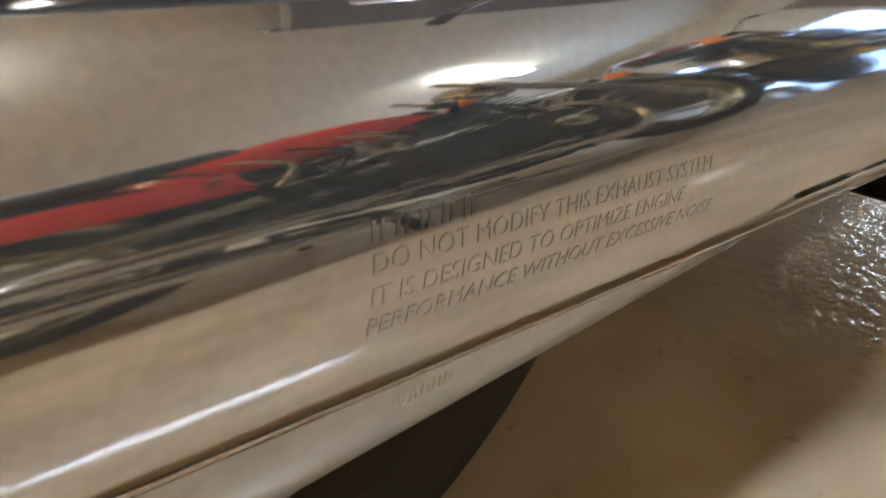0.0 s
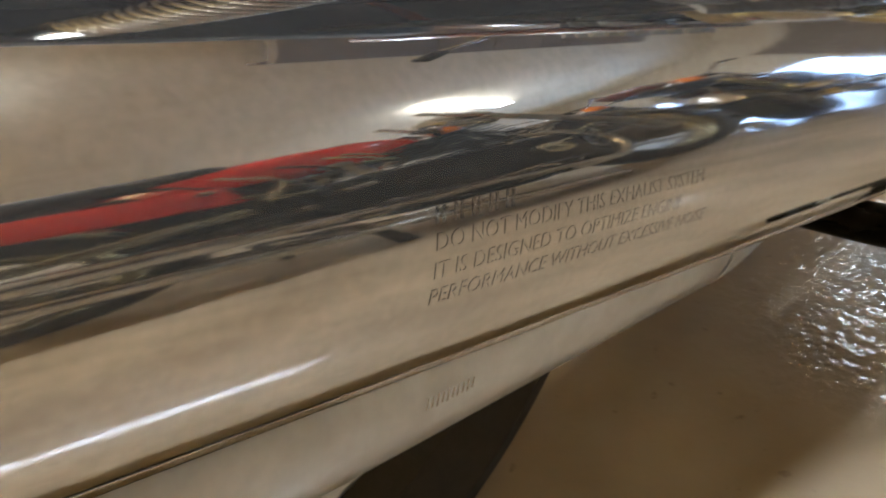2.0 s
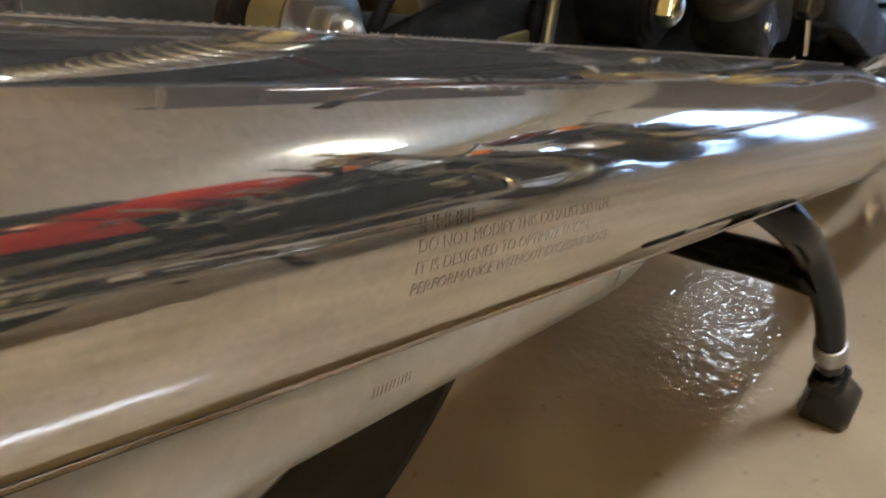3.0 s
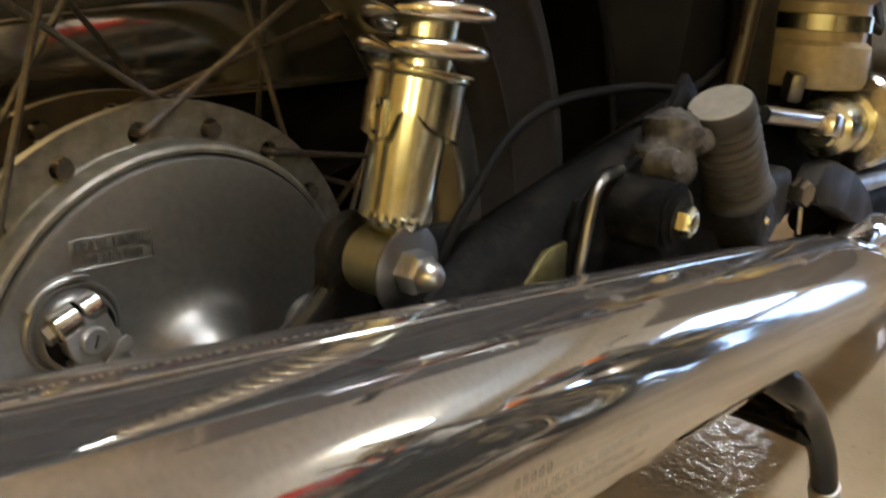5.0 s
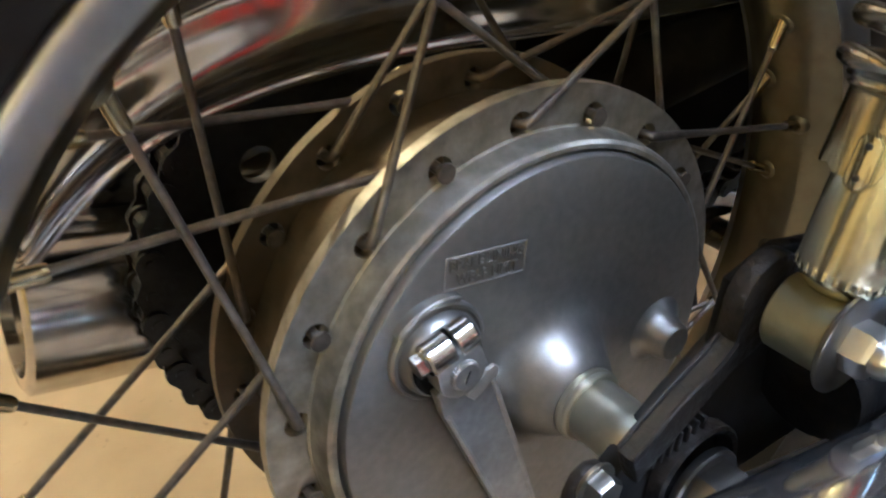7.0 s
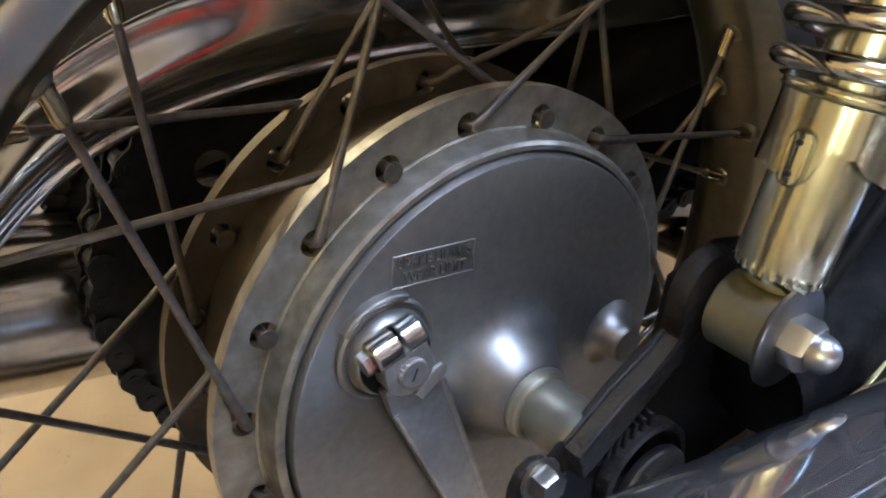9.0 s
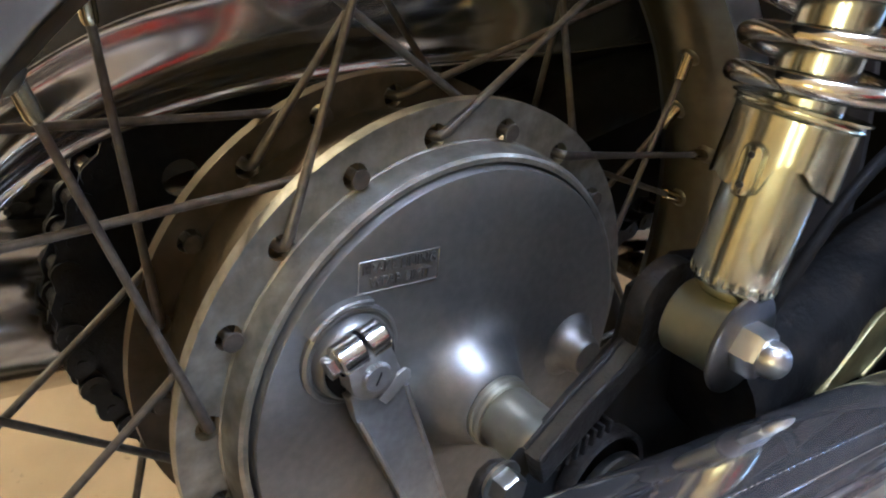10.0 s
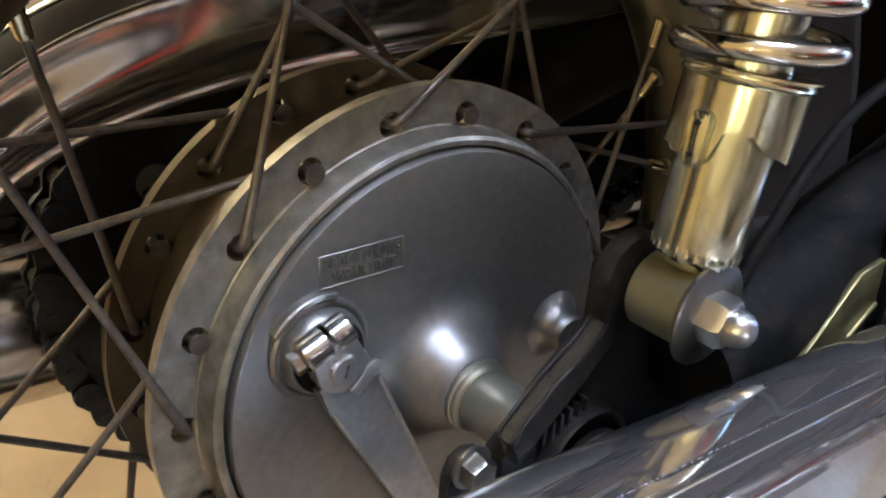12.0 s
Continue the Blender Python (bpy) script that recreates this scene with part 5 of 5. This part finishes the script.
for a, b in zip(rows_, rows_[1:]):
    for q in range(6):
        mud.faces.new((a[q], a[q + 1], b[q + 1], b[q]))
fender = part("rear_mudguard", mud, BLACK_PLASTIC, bike, "dark rear mudguard over the wheel")
sol = fender.modifiers.new("thick", "SOLIDIFY")
sol.thickness = 0.003
part("frame_tube", tube([(0.43, -0.1, 0.28), (0.425, -0.102, 0.4), (0.41, -0.105, 0.55), (0.36, -0.11, 0.78)], 0.0165, 20, None, True, 4), BLACK, bike, "black painted frame tube")
part("frame_tube", tube([(-0.25, -0.115, 0.76), (0.1, -0.112, 0.77), (0.5, -0.105, 0.79)], 0.014, 16), BLACK, bike, "black painted seat rail")
part("frame_tube", tube([(-0.25, 0.155, 0.76), (0.1, 0.152, 0.77), (0.5, 0.145, 0.79)], 0.014, 16), BLACK, bike, "black painted seat rail")
hull("seat", -0.3, 0.55, -0.15, 0.194, 0.76, 0.87, LEATHER, "black vinyl dual seat", 0.035)
hull("side_cover", 0.36, 0.58, -0.185, -0.165, 0.5, 0.74, MAROON, "dark side cover", 0.009, 14)

# engine and carburettors at the forward edge of the view
eng = block((0.34, 0.32, 0.3), pose(0.79, WY + 0.02, 0.46), 0.03)
engine = part("engine_case", eng, ALU, bike, "cast aluminium engine case with covers and bolts")
part("clutch_cover", lathe([(0, 0.035), (0.085, 0.035), (0.1, 0.028), (0.108, 0.01), (0.108, 0)], 48, axis_at((0.8, -0.116, 0.46), (0, -1, 0))), ALU_LIGHT, engine)
part("points_cover", lathe([(0, 0.03), (0.04, 0.03), (0.05, 0.022), (0.052, 0)], 40, axis_at((0.92, -0.116, 0.52), (0, -1, 0))), CHROME, engine)
for i in range(9):
    part("fin", block((0.3, 0.46, 0.006), pose(0.86, WY, 0.62 + 0.017 * i, 0, -12, 0), 0.002), ALU, engine)
for i, (x, z) in enumerate(((0.66, 0.36), (0.66, 0.46), (0.67, 0.57), (0.76, 0.59), (0.9, 0.36))):
    part("case_bolt", hexagon(0.012, 0.008, axis_at((x, -0.117, z), (0, -1, 0))), STEEL, engine)
cream = surface("oily_cast_housing", (0.33, 0.26, 0.155), 0.45, 0.3, 150, 0.15, (0.25, 0.18, 0.09), 40, 0.5, 0.1, 400, 0.1)
star = part("starter_housing", lathe([(0, 0), (0.038, 0), (0.041, 0.004), (0.041, 0.03), (0.036, 0.034), (0.036, 0.06), (0.041, 0.064), (0.041, 0.08), (0.035, 0.085), (0, 0.085)], 36, axis_at((0.475, -0.13, 0.405), (0.1, 0, 1))), cream, bike, "oily cream cast housing")
part("housing_band", lathe([(0.036, 0.04), (0.0385, 0.041), (0.0385, 0.052), (0.036, 0.053)], 36, axis_at((0.475, -0.13, 0.405), (0.1, 0, 1))), YELLOW_PLATE, star)
for i in range(4):
    cy = -0.12 + 0.095 * i
    cb = part("carburettor", lathe([(0, -0.05), (0.022, -0.05), (0.024, -0.03), (0.019, -0.02), (0.019, 0.03), (0.026, 0.034), (0.026, 0.06), (0.022, 0.066), (0, 0.066)], 28, pose(0.6, cy, 0.55)), ALU_LIGHT, bike, "cast carburettor body")
    part("bell", lathe([(0.018, 0), (0.018, 0.05), (0.024, 0.06)], 24, axis_at((0.6, cy, 0.55), (-1, 0, 0.12))), ALU, cb)
    part("bowl", lathe([(0, 0), (0.021, 0), (0.021, 0.03), (0.014, 0.036), (0, 0.036)], 24, pose(0.6, cy, 0.465)), ALU, cb)
# clutter low between stand and engine: linkage cylinder, clevis, pipes
CX = axis_at((0.43, -0.155, 0.382), (1, -0.02, -0.1))
cyl = part("master_cylinder", lathe([(0, 0), (0.013, 0), (0.0145, 0.002), (0.0145, 0.012), (0.0205, 0.015), (0.0215, 0.018), (0.0215, 0.05), (0.0195, 0.053), (0.0195, 0.06), (0.024, 0.062), (0.024, 0.07), (0, 0.07)], 40, CX), YELLOW_PLATE, bike, "yellow plated brake cylinder", angle=30)
part("end_flange", lathe([(0.02, 0.07), (0.036, 0.072), (0.0395, 0.076), (0.0395, 0.086), (0.033, 0.09), (0.033, 0.1), (0.038, 0.103), (0.038, 0.112), (0.03, 0.118), (0, 0.118)], 48, CX), OLD_CHROME, cyl, "bright stepped steel flange", angle=30)
part("cylinder_cap", lathe([(0, 0), (0.017, 0), (0.018, 0.003), (0.018, 0.038), (0.013, 0.044), (0, 0.044)], 28, axis_at((0.565, -0.182, 0.338), (0.1, 0, 1))), OLD_CHROME, cyl, "dull steel cap")
part("cap_nut", hexagon(0.02, 0.012, axis_at((0.57, -0.182, 0.381), (0.1, 0, 1))), OLD_CHROME, cyl)
disc = part("round_cover", lathe([(0.06, 0), (0.062, 0.012), (0.055, 0.016), (0.055, 0.03), (0.061, 0.034), (0.061, 0.05), (0.05, 0.058), (0.05, 0.07), (0.056, 0.074), (0.056, 0.1), (0, 0.1)], 56, axis_at((0.64, -0.14, 0.372), (1, 0, -0.08))), ALU_LIGHT, bike, "stepped aluminium gearbox cover", angle=30)
part("linkage_rod", tube([(0.33, -0.15, 0.41), (0.4, -0.16, 0.395), (0.47, -0.165, 0.379)], 0.006, 14), STEEL, cyl, "steel linkage rod")
part("clevis", block((0.03, 0.02, 0.018), pose(0.425, -0.163, 0.388, 0, 14, 0), 0.004), STEEL, cyl)

part("hose", tube([(0.5, -0.135, 0.29), (0.6, -0.14, 0.275), (0.75, -0.14, 0.25)], 0.011, 16, None, True, 4), BLACK_PLASTIC, bike, "black hose under the engine")
part("wire", tube([(0.47, -0.15, 0.52), (0.485, -0.158, 0.485), (0.478, -0.156, 0.46), (0.5, -0.163, 0.43), (0.505, -0.165, 0.4)], 0.0016, 8, None, True, 5), BLACK_PLASTIC, bike, "thin black wire")
part("wire", tube([(0.46, -0.12, 0.6), (0.465, -0.14, 0.54), (0.45, -0.142, 0.5), (0.47, -0.15, 0.47)], 0.003, 8, None, True, 5), BLACK_PLASTIC, bike, "black wire loom")
for x, z in ((0.465, 0.478), (0.48, 0.505), (0.455, 0.52)):
    part("connector", block((0.014, 0.012, 0.012), pose(x, -0.148, z, 20, 30, 10), 0.003), BLACK_PLASTIC, bike)


fit = random.Random(23)
for i in range(16):
    p = Vector((fit.uniform(0.4, 0.62), fit.uniform(-0.15, -0.12), fit.uniform(0.385, 0.44)))
    d = Vector((fit.uniform(-1, 1), -0.6, fit.uniform(-1, 1)))
    m = axis_at(p, d)
    kind = i % 3
    if kind == 0:
        part("fitting_nut", hexagon(fit.uniform(0.009, 0.015), 0.01, m, None, 0.003), fit.choice((OLD_CHROME, YELLOW_PLATE, WASHER_STEEL)), bike)
    elif kind == 1:
        part("fitting_pipe", tube([p, p + d * 0.015, p + Vector((fit.uniform(-0.04, 0.04), 0.02, 0.05))], fit.uniform(0.003, 0.006), 10, None, True, 4), fit.choice((BLACK, WASHER_STEEL, GLOSS_BLACK)), bike)
    else:
        part("fitting_block", block((fit.uniform(0.012, 0.03), 0.02, fit.uniform(0.01, 0.022)), m, 0.003), fit.choice((RUSTY_CAST, GLOSS_BLACK, WASHER_STEEL)), bike)


# ---- the other motorcycles of the row, built once and copied ----
def road_wheel(b, plated, x, r, width, nm):
    z = r
    rw = part(nm, lathe([(r - 0.1, width * 0.4), (r - 0.08, width * 0.5), (r - 0.04, width * 0.52), (r - 0.012, width * 0.4), (r, width * 0.15), (r, -width * 0.15), (r - 0.012, -width * 0.4), (r - 0.04, -width * 0.52), (r - 0.08, -width * 0.5), (r - 0.1, -width * 0.4)], 64, axis_at((x, 0, z), (0, -1, 0))), RUBBER, b, "spoked wheel with a black tyre")
    part("rim", lathe([(r - 0.092, width * 0.44), (r - 0.105, width * 0.4), (r - 0.115, width * 0.2), (r - 0.115, -width * 0.2), (r - 0.105, -width * 0.4), (r - 0.092, -width * 0.44), (r - 0.1, 0), (r - 0.092, width * 0.44)], 64, axis_at((x, 0, z), (0, -1, 0))), plated, rw, "plated rim")
    part("hub", lathe([(0, 0.06), (0.03, 0.06), (0.045, 0.045), (0.09, 0.042), (0.1, 0.035), (0.1, -0.035), (0.09, -0.042), (0.045, -0.045), (0.03, -0.06), (0, -0.06)], 40, axis_at((x, 0, z), (0, -1, 0))), HUB_DARK, rw, "cast hub")
    for k in range(36):
        a = 10 * k
        s = 1 if k % 2 else -1
        turn = 34 if (k // 2) % 2 else -34
        p = Vector((x + 0.088 * math.cos(radians(a)), s * 0.03, z + 0.088 * math.sin(radians(a))))
        q = Vector((x + (r - 0.115) * math.cos(radians(a + turn)), s * 0.006, z + (r - 0.115) * math.sin(radians(a + turn))))
        part("spoke", tube([p, q], 0.0017, 6), SPOKE_METAL, rw)
    return rw


def mudguard(b, x, r, a0, a1, w, nm):
    m = bmesh.new()
    rws = []
    for i in range(22):
        a = a0 + (a1 - a0) * i / 21
        rws.append([m.verts.new((x + rr * math.cos(radians(a)), yy, 0.33 + rr * math.sin(radians(a)))) for rr, yy in ((r - 0.02, -w), (r, -w * 0.9), (r + 0.018, -w * 0.45), (r + 0.022, 0), (r + 0.018, w * 0.45), (r, w * 0.9), (r - 0.02, w))])
    for p, q in zip(rws, rws[1:]):
        for i in range(6):
            m.faces.new((p[i], p[i + 1], q[i + 1], q[i]))
    part(nm, m, CHROME, b, "chromed mudguard")


def front_half(b, paint, plated, tank_x=0.0, bar_z=0.0, bar_x=0.0, tank_z=0.0):
    """Front wheel, fork, tank, headlamp and handlebar of a road motorcycle."""
    road_wheel(b, plated, 1.42, 0.33, 0.09, "front_wheel")
    mudguard(b, 1.42, 0.35, 35, 150, 0.062, "front_mudguard")
    # tank
    t = bmesh.new()
    secs = []
    for x, w, z0, z1 in ((0.5, 0.085, 0.73, 0.81), (0.53, 0.105, 0.71, 0.84), (0.64, 0.125, 0.695, 0.88), (0.8, 0.14, 0.69, 0.9), (0.95, 0.14, 0.705, 0.9), (1.05, 0.12, 0.73, 0.88), (1.1, 0.08, 0.76, 0.85)):
        zc, hz = (z0 + z1) / 2 + tank_z, (z1 - z0) / 2
        secs.append([t.verts.new((x + tank_x, w * (abs(math.cos(a)) ** 0.6) * (1 if math.cos(a) > 0 else -1), zc + hz * (abs(math.sin(a)) ** 0.6) * (1 if math.sin(a) > 0 else -1))) for a in [2 * math.pi * i / 24 for i in range(24)]])
    for p, q in zip(secs, secs[1:]):
        for i in range(24):
            t.faces.new((p[i], p[(i + 1) % 24], q[(i + 1) % 24], q[i]))
    t.faces.new(secs[0])
    t.faces.new(secs[-1])
    tank = part("fuel_tank", t, paint, b, "glossy painted fuel tank")
    part("filler_cap", lathe([(0, 0.02), (0.03, 0.02), (0.034, 0.014), (0.034, 0)], 24, pose(0.9 + tank_x, 0, 0.898 + tank_z)), CHROME, tank)
    for s in (-1, 1):
        fk = part("fork_leg", tube([(1.42, s * 0.1, 0.33), (1.22, s * 0.1, 0.86)], 0.024, 18), ALU, b, "fork leg")
        part("stanchion", tube([(1.29, s * 0.1, 0.66), (1.16, s * 0.1, 1.02)], 0.0165, 18), CHROME, fk)
    hl = part("headlamp", lathe([(0, -0.12), (0.05, -0.11), (0.085, -0.06), (0.092, 0), (0.096, 0.005), (0.09, 0.016), (0, 0.02)], 36, axis_at((1.27, 0, 0.9), (1, 0, 0))), CHROME, b, "chromed headlamp")
    part("lens", lathe([(0.086, 0.018), (0.06, 0.028), (0, 0.034)], 32, axis_at((1.27, 0, 0.9), (1, 0, 0))), WHITE, hl)
    part("handlebar", tube([(x + bar_x, y, z + bar_z) for x, y, z in ((0.94, -0.38, 1.06), (1.05, -0.3, 1.1), (1.16, -0.1, 1.05), (1.16, 0.1, 1.05), (1.05, 0.3, 1.1), (0.94, 0.38, 1.06))], 0.011, 14, None, True, 5), CHROME, b, "chromed handlebar")
    for s in (-1, 1):
        part("grip", tube([(0.9 + bar_x, s * 0.4, 1.04 + bar_z), (1.0 + bar_x, s * 0.335, 1.085 + bar_z)], 0.017, 14), RUBBER, b)
        part("dial", lathe([(0, 0), (0.04, 0), (0.042, 0.05), (0, 0.055)], 24, axis_at((1.2 + bar_x * 0.5, s * 0.06, 1.0 + bar_z * 0.5), (-0.5, 0, 1))), BLACK_PLASTIC, b)


def road_bike(name, paint, label, gold=True, tank_x=0.0, bar_z=0.0, bar_x=0.0, cover=(0.4, 0.22), tank_z=0.0):
    """A complete older road motorcycle: rear axle above its origin, nose towards +x."""
    b = tagged(new(name), label, "motorcycle", "motorcycles in the garage")
    plated = YELLOW_PLATE if gold else CHROME

    road_wheel(b, plated, 0.0, 0.325, 0.115, "rear_wheel")
    mudguard(b, 0.0, 0.345, 20, 165, 0.075, "rear_mudguard")
    front_half(b, paint, plated, tank_x, bar_z, bar_x, tank_z)
    part("seat", block((0.68, 0.25, 0.085), pose(0.2, 0, 0.79), 0.035, None, 3), LEATHER, b, "black vinyl seat")
    part("tail", block((0.22, 0.2, 0.08), pose(-0.2, 0, 0.8, 0, -10, 0), 0.03, None, 3), paint, b, "painted seat tail")
    for s in (-1, 1):
        part("side_cover", block((cover[1], 0.02, 0.2 if cover[1] < 0.3 else 0.13), pose(cover[0], s * 0.13, 0.62, 0, 10, 0), 0.009), paint, b, "painted side cover")
        ind = part("indicator", lathe([(0, 0.03), (0.026, 0.026), (0.034, 0.01), (0.034, -0.01), (0.026, -0.026), (0, -0.03)], 20, axis_at((-0.27, s * 0.17, 0.74), (1, 0, 0))), AMBER, b, "amber indicator lens")
        part("stalk", tube([(-0.27, s * 0.05, 0.74), (-0.27, s * 0.15, 0.74)], 0.008, 10), CHROME, ind)
        sm = axis_at((0.04, s * 0.12, 0.38), (0.26, 0, 0.97), (0, 1, 0))
        sh = part("shock_absorber", lathe([(0, 0), (0.018, 0), (0.018, 0.08), (0.026, 0.085), (0.026, 0.09), (0.015, 0.09), (0.015, 0.3), (0.03, 0.3), (0.03, 0.35), (0, 0.35)], 24, sm), plated, b, "plated shock absorber")
        part("coil_spring", tube([sm @ Vector((0.025 * math.cos(i / 12 * 2 * math.pi), 0.025 * math.sin(i / 12 * 2 * math.pi), 0.095 + 0.0155 * i / 12)) for i in range(12 * 13)], 0.004, 8), plated, sh, "bright coil spring")
        for k in (0, 1):
            d = Vector((1, 0, -0.14 - 0.05 * k))
            p = Vector((-0.2, s * (0.17 + 0.02 * (1 - k)), 0.38 - 0.11 * k))
            part("muffler", lathe([(0, 0.01), (0.036, 0), (0.045, 0.03), (0.047, 0.2), (0.042, 0.45), (0.034, 0.55), (0.022, 0.65), (0.02, 1.2), (0, 1.2)], 32, axis_at(p, d)), CHROME, b, "chromed muffler")
        part("swing_arm", tube([(0, s * 0.11, 0.325), (0.5, s * 0.1, 0.39)], 0.024, 16), BLACK, b)
        part("frame_tube", tube([(-0.2, s * 0.1, 0.76), (0.3, s * 0.1, 0.77), (0.45, s * 0.1, 0.6), (0.48, s * 0.1, 0.3), (0.6, s * 0.1, 0.2), (0.95, s * 0.1, 0.2), (1.06, s * 0.05, 0.5), (1.13, 0, 0.9)], 0.016, 14, None, True, 4), BLACK, b)
    en = part("engine", block((0.5, 0.38, 0.24), pose(0.76, 0, 0.4), 0.04), BLACK, b, "black painted engine with chromed covers")
    part("battery_box", block((0.26, 0.2, 0.34), pose(0.42, 0, 0.56), 0.03), BLACK_PLASTIC, b, "black battery box")
    bits = random.Random(11)
    for s in (-1, 1):
        part("crank_cover", lathe([(0, 0.03), (0.05, 0.03), (0.062, 0.022), (0.068, 0)], 30, axis_at((0.62, s * 0.185, 0.36), (0, s, 0))), BLACK, en, "black engine cover")
        part("points_cover", lathe([(0, 0.03), (0.035, 0.03), (0.045, 0.022), (0.048, 0)], 30, axis_at((0.9, s * 0.185, 0.4), (0, s, 0))), plated, en, "plated round cover")
        part("gear_lever", tube([(0.5, s * 0.2, 0.31), (0.62, s * 0.22, 0.27), (0.78, s * 0.22, 0.3)], 0.008, 10), CHROME, en, "chromed lever")
        part("footrest", tube([(0.5, s * 0.15, 0.3), (0.5, s * 0.3, 0.3)], 0.015, 12), RUBBER, b, "black rubber footrest")
        part("chain_guard", block((0.42, 0.012, 0.05), pose(0.2, s * 0.1, 0.44, 0, -6, 0), 0.005), plated, b, "plated chain guard")
        for i in range(22):
            x, z = bits.uniform(0.2, 1.0), bits.uniform(0.22, 0.66)
            size = (bits.uniform(0.02, 0.08), bits.uniform(0.02, 0.05), bits.uniform(0.01, 0.03))
            part("bracket", block(size, pose(x, s * bits.uniform(0.17, 0.2), z, 0, bits.uniform(-30, 30), 0), 0.005), bits.choice((CHROME, plated, CHROME, BLACK)), b)
        for i in range(5):
            x = bits.uniform(0.3, 0.95)
            part("cable", tube([(x, s * 0.17, 0.7), (x + 0.04, s * 0.19, 0.6), (x - 0.03, s * 0.18, 0.5)], 0.006, 8, None, True, 3), bits.choice((CHROME, BLACK)), b)
    for i in range(10):
        part("fin", block((0.24, 0.42, 0.007), pose(0.86, 0, 0.53 + 0.018 * i, 0, -12, 0), 0.002), BLACK, en)
    for i in range(4):
        cy = -0.15 + 0.1 * i
        part("header_pipe", tube([(0.96, cy, 0.56), (1.06, cy, 0.52), (1.1, cy * 1.05, 0.38), (1.02, cy * 1.15, 0.22), (0.85, cy * 1.2, 0.2)], 0.019, 14, None, True, 4), CHROME, b, "chromed header pipe")
        part("carburettor", lathe([(0, -0.05), (0.022, -0.05), (0.02, 0.03), (0.026, 0.06), (0, 0.066)], 18, pose(0.6, cy, 0.58)), ALU, b)
    part("centre_stand", tube([(0.5, -0.17, 0.0), (0.46, -0.14, 0.2), (0.46, 0.14, 0.2), (0.5, 0.17, 0.0)], 0.015, 12), BLACK, b)
    return b


# the front of the filmed motorcycle, moved onto its own middle plane
before = set(bpy.data.objects)
front_half(bike, MAROON, CHROME)
moved = set()
for ob in set(bpy.data.objects) - before:
    if ob.type == "MESH" and ob.data.name not in moved:
        moved.add(ob.data.name)
        ob.data.transform(Matrix.Translation((0, WY, 0)))

red_bike = road_bike("red_motorcycle", RED, "red four-cylinder motorcycle parked opposite on the beige floor", True, -0.18, -0.4, -0.3, (0.24, 0.36), -0.07)
red_bike.matrix_world = pose(0.02, -1.13, 0, 0, 0, 0)
# amber lenses added in place of the orange marking on the tank's front end
for s in (-1, 1):
    lens = part("indicator", lathe([(0, 0.03), (0.026, 0.026), (0.034, 0.01), (0.034, -0.01), (0.026, -0.026), (0, -0.03)], 20, axis_at((0.93, s * 0.15, 0.75), (1, 0, 0))), AMBER, red_bike, "amber indicator lens")
    part("stalk", tube([(0.97, s * 0.15, 0.8), (1.22, s * 0.1, 0.84)], 0.008, 10), CHROME, lens)
dark_bike = road_bike("dark_motorcycle", MAROON, "dark motorcycle with gold tinted springs parked alongside", True)
dark_bike.matrix_world = pose(0.31, 0.93, 0, 0, 0, 0)
copy_thing(dark_bike, pose(1.6, -1.85, 0, 0, 0, 0))
copy_thing(dark_bike, pose(2.0, -1.05, 0, 0, 0, -12))
copy_thing(dark_bike, pose(0.25, 1.85, 0, 0, 0, 0))
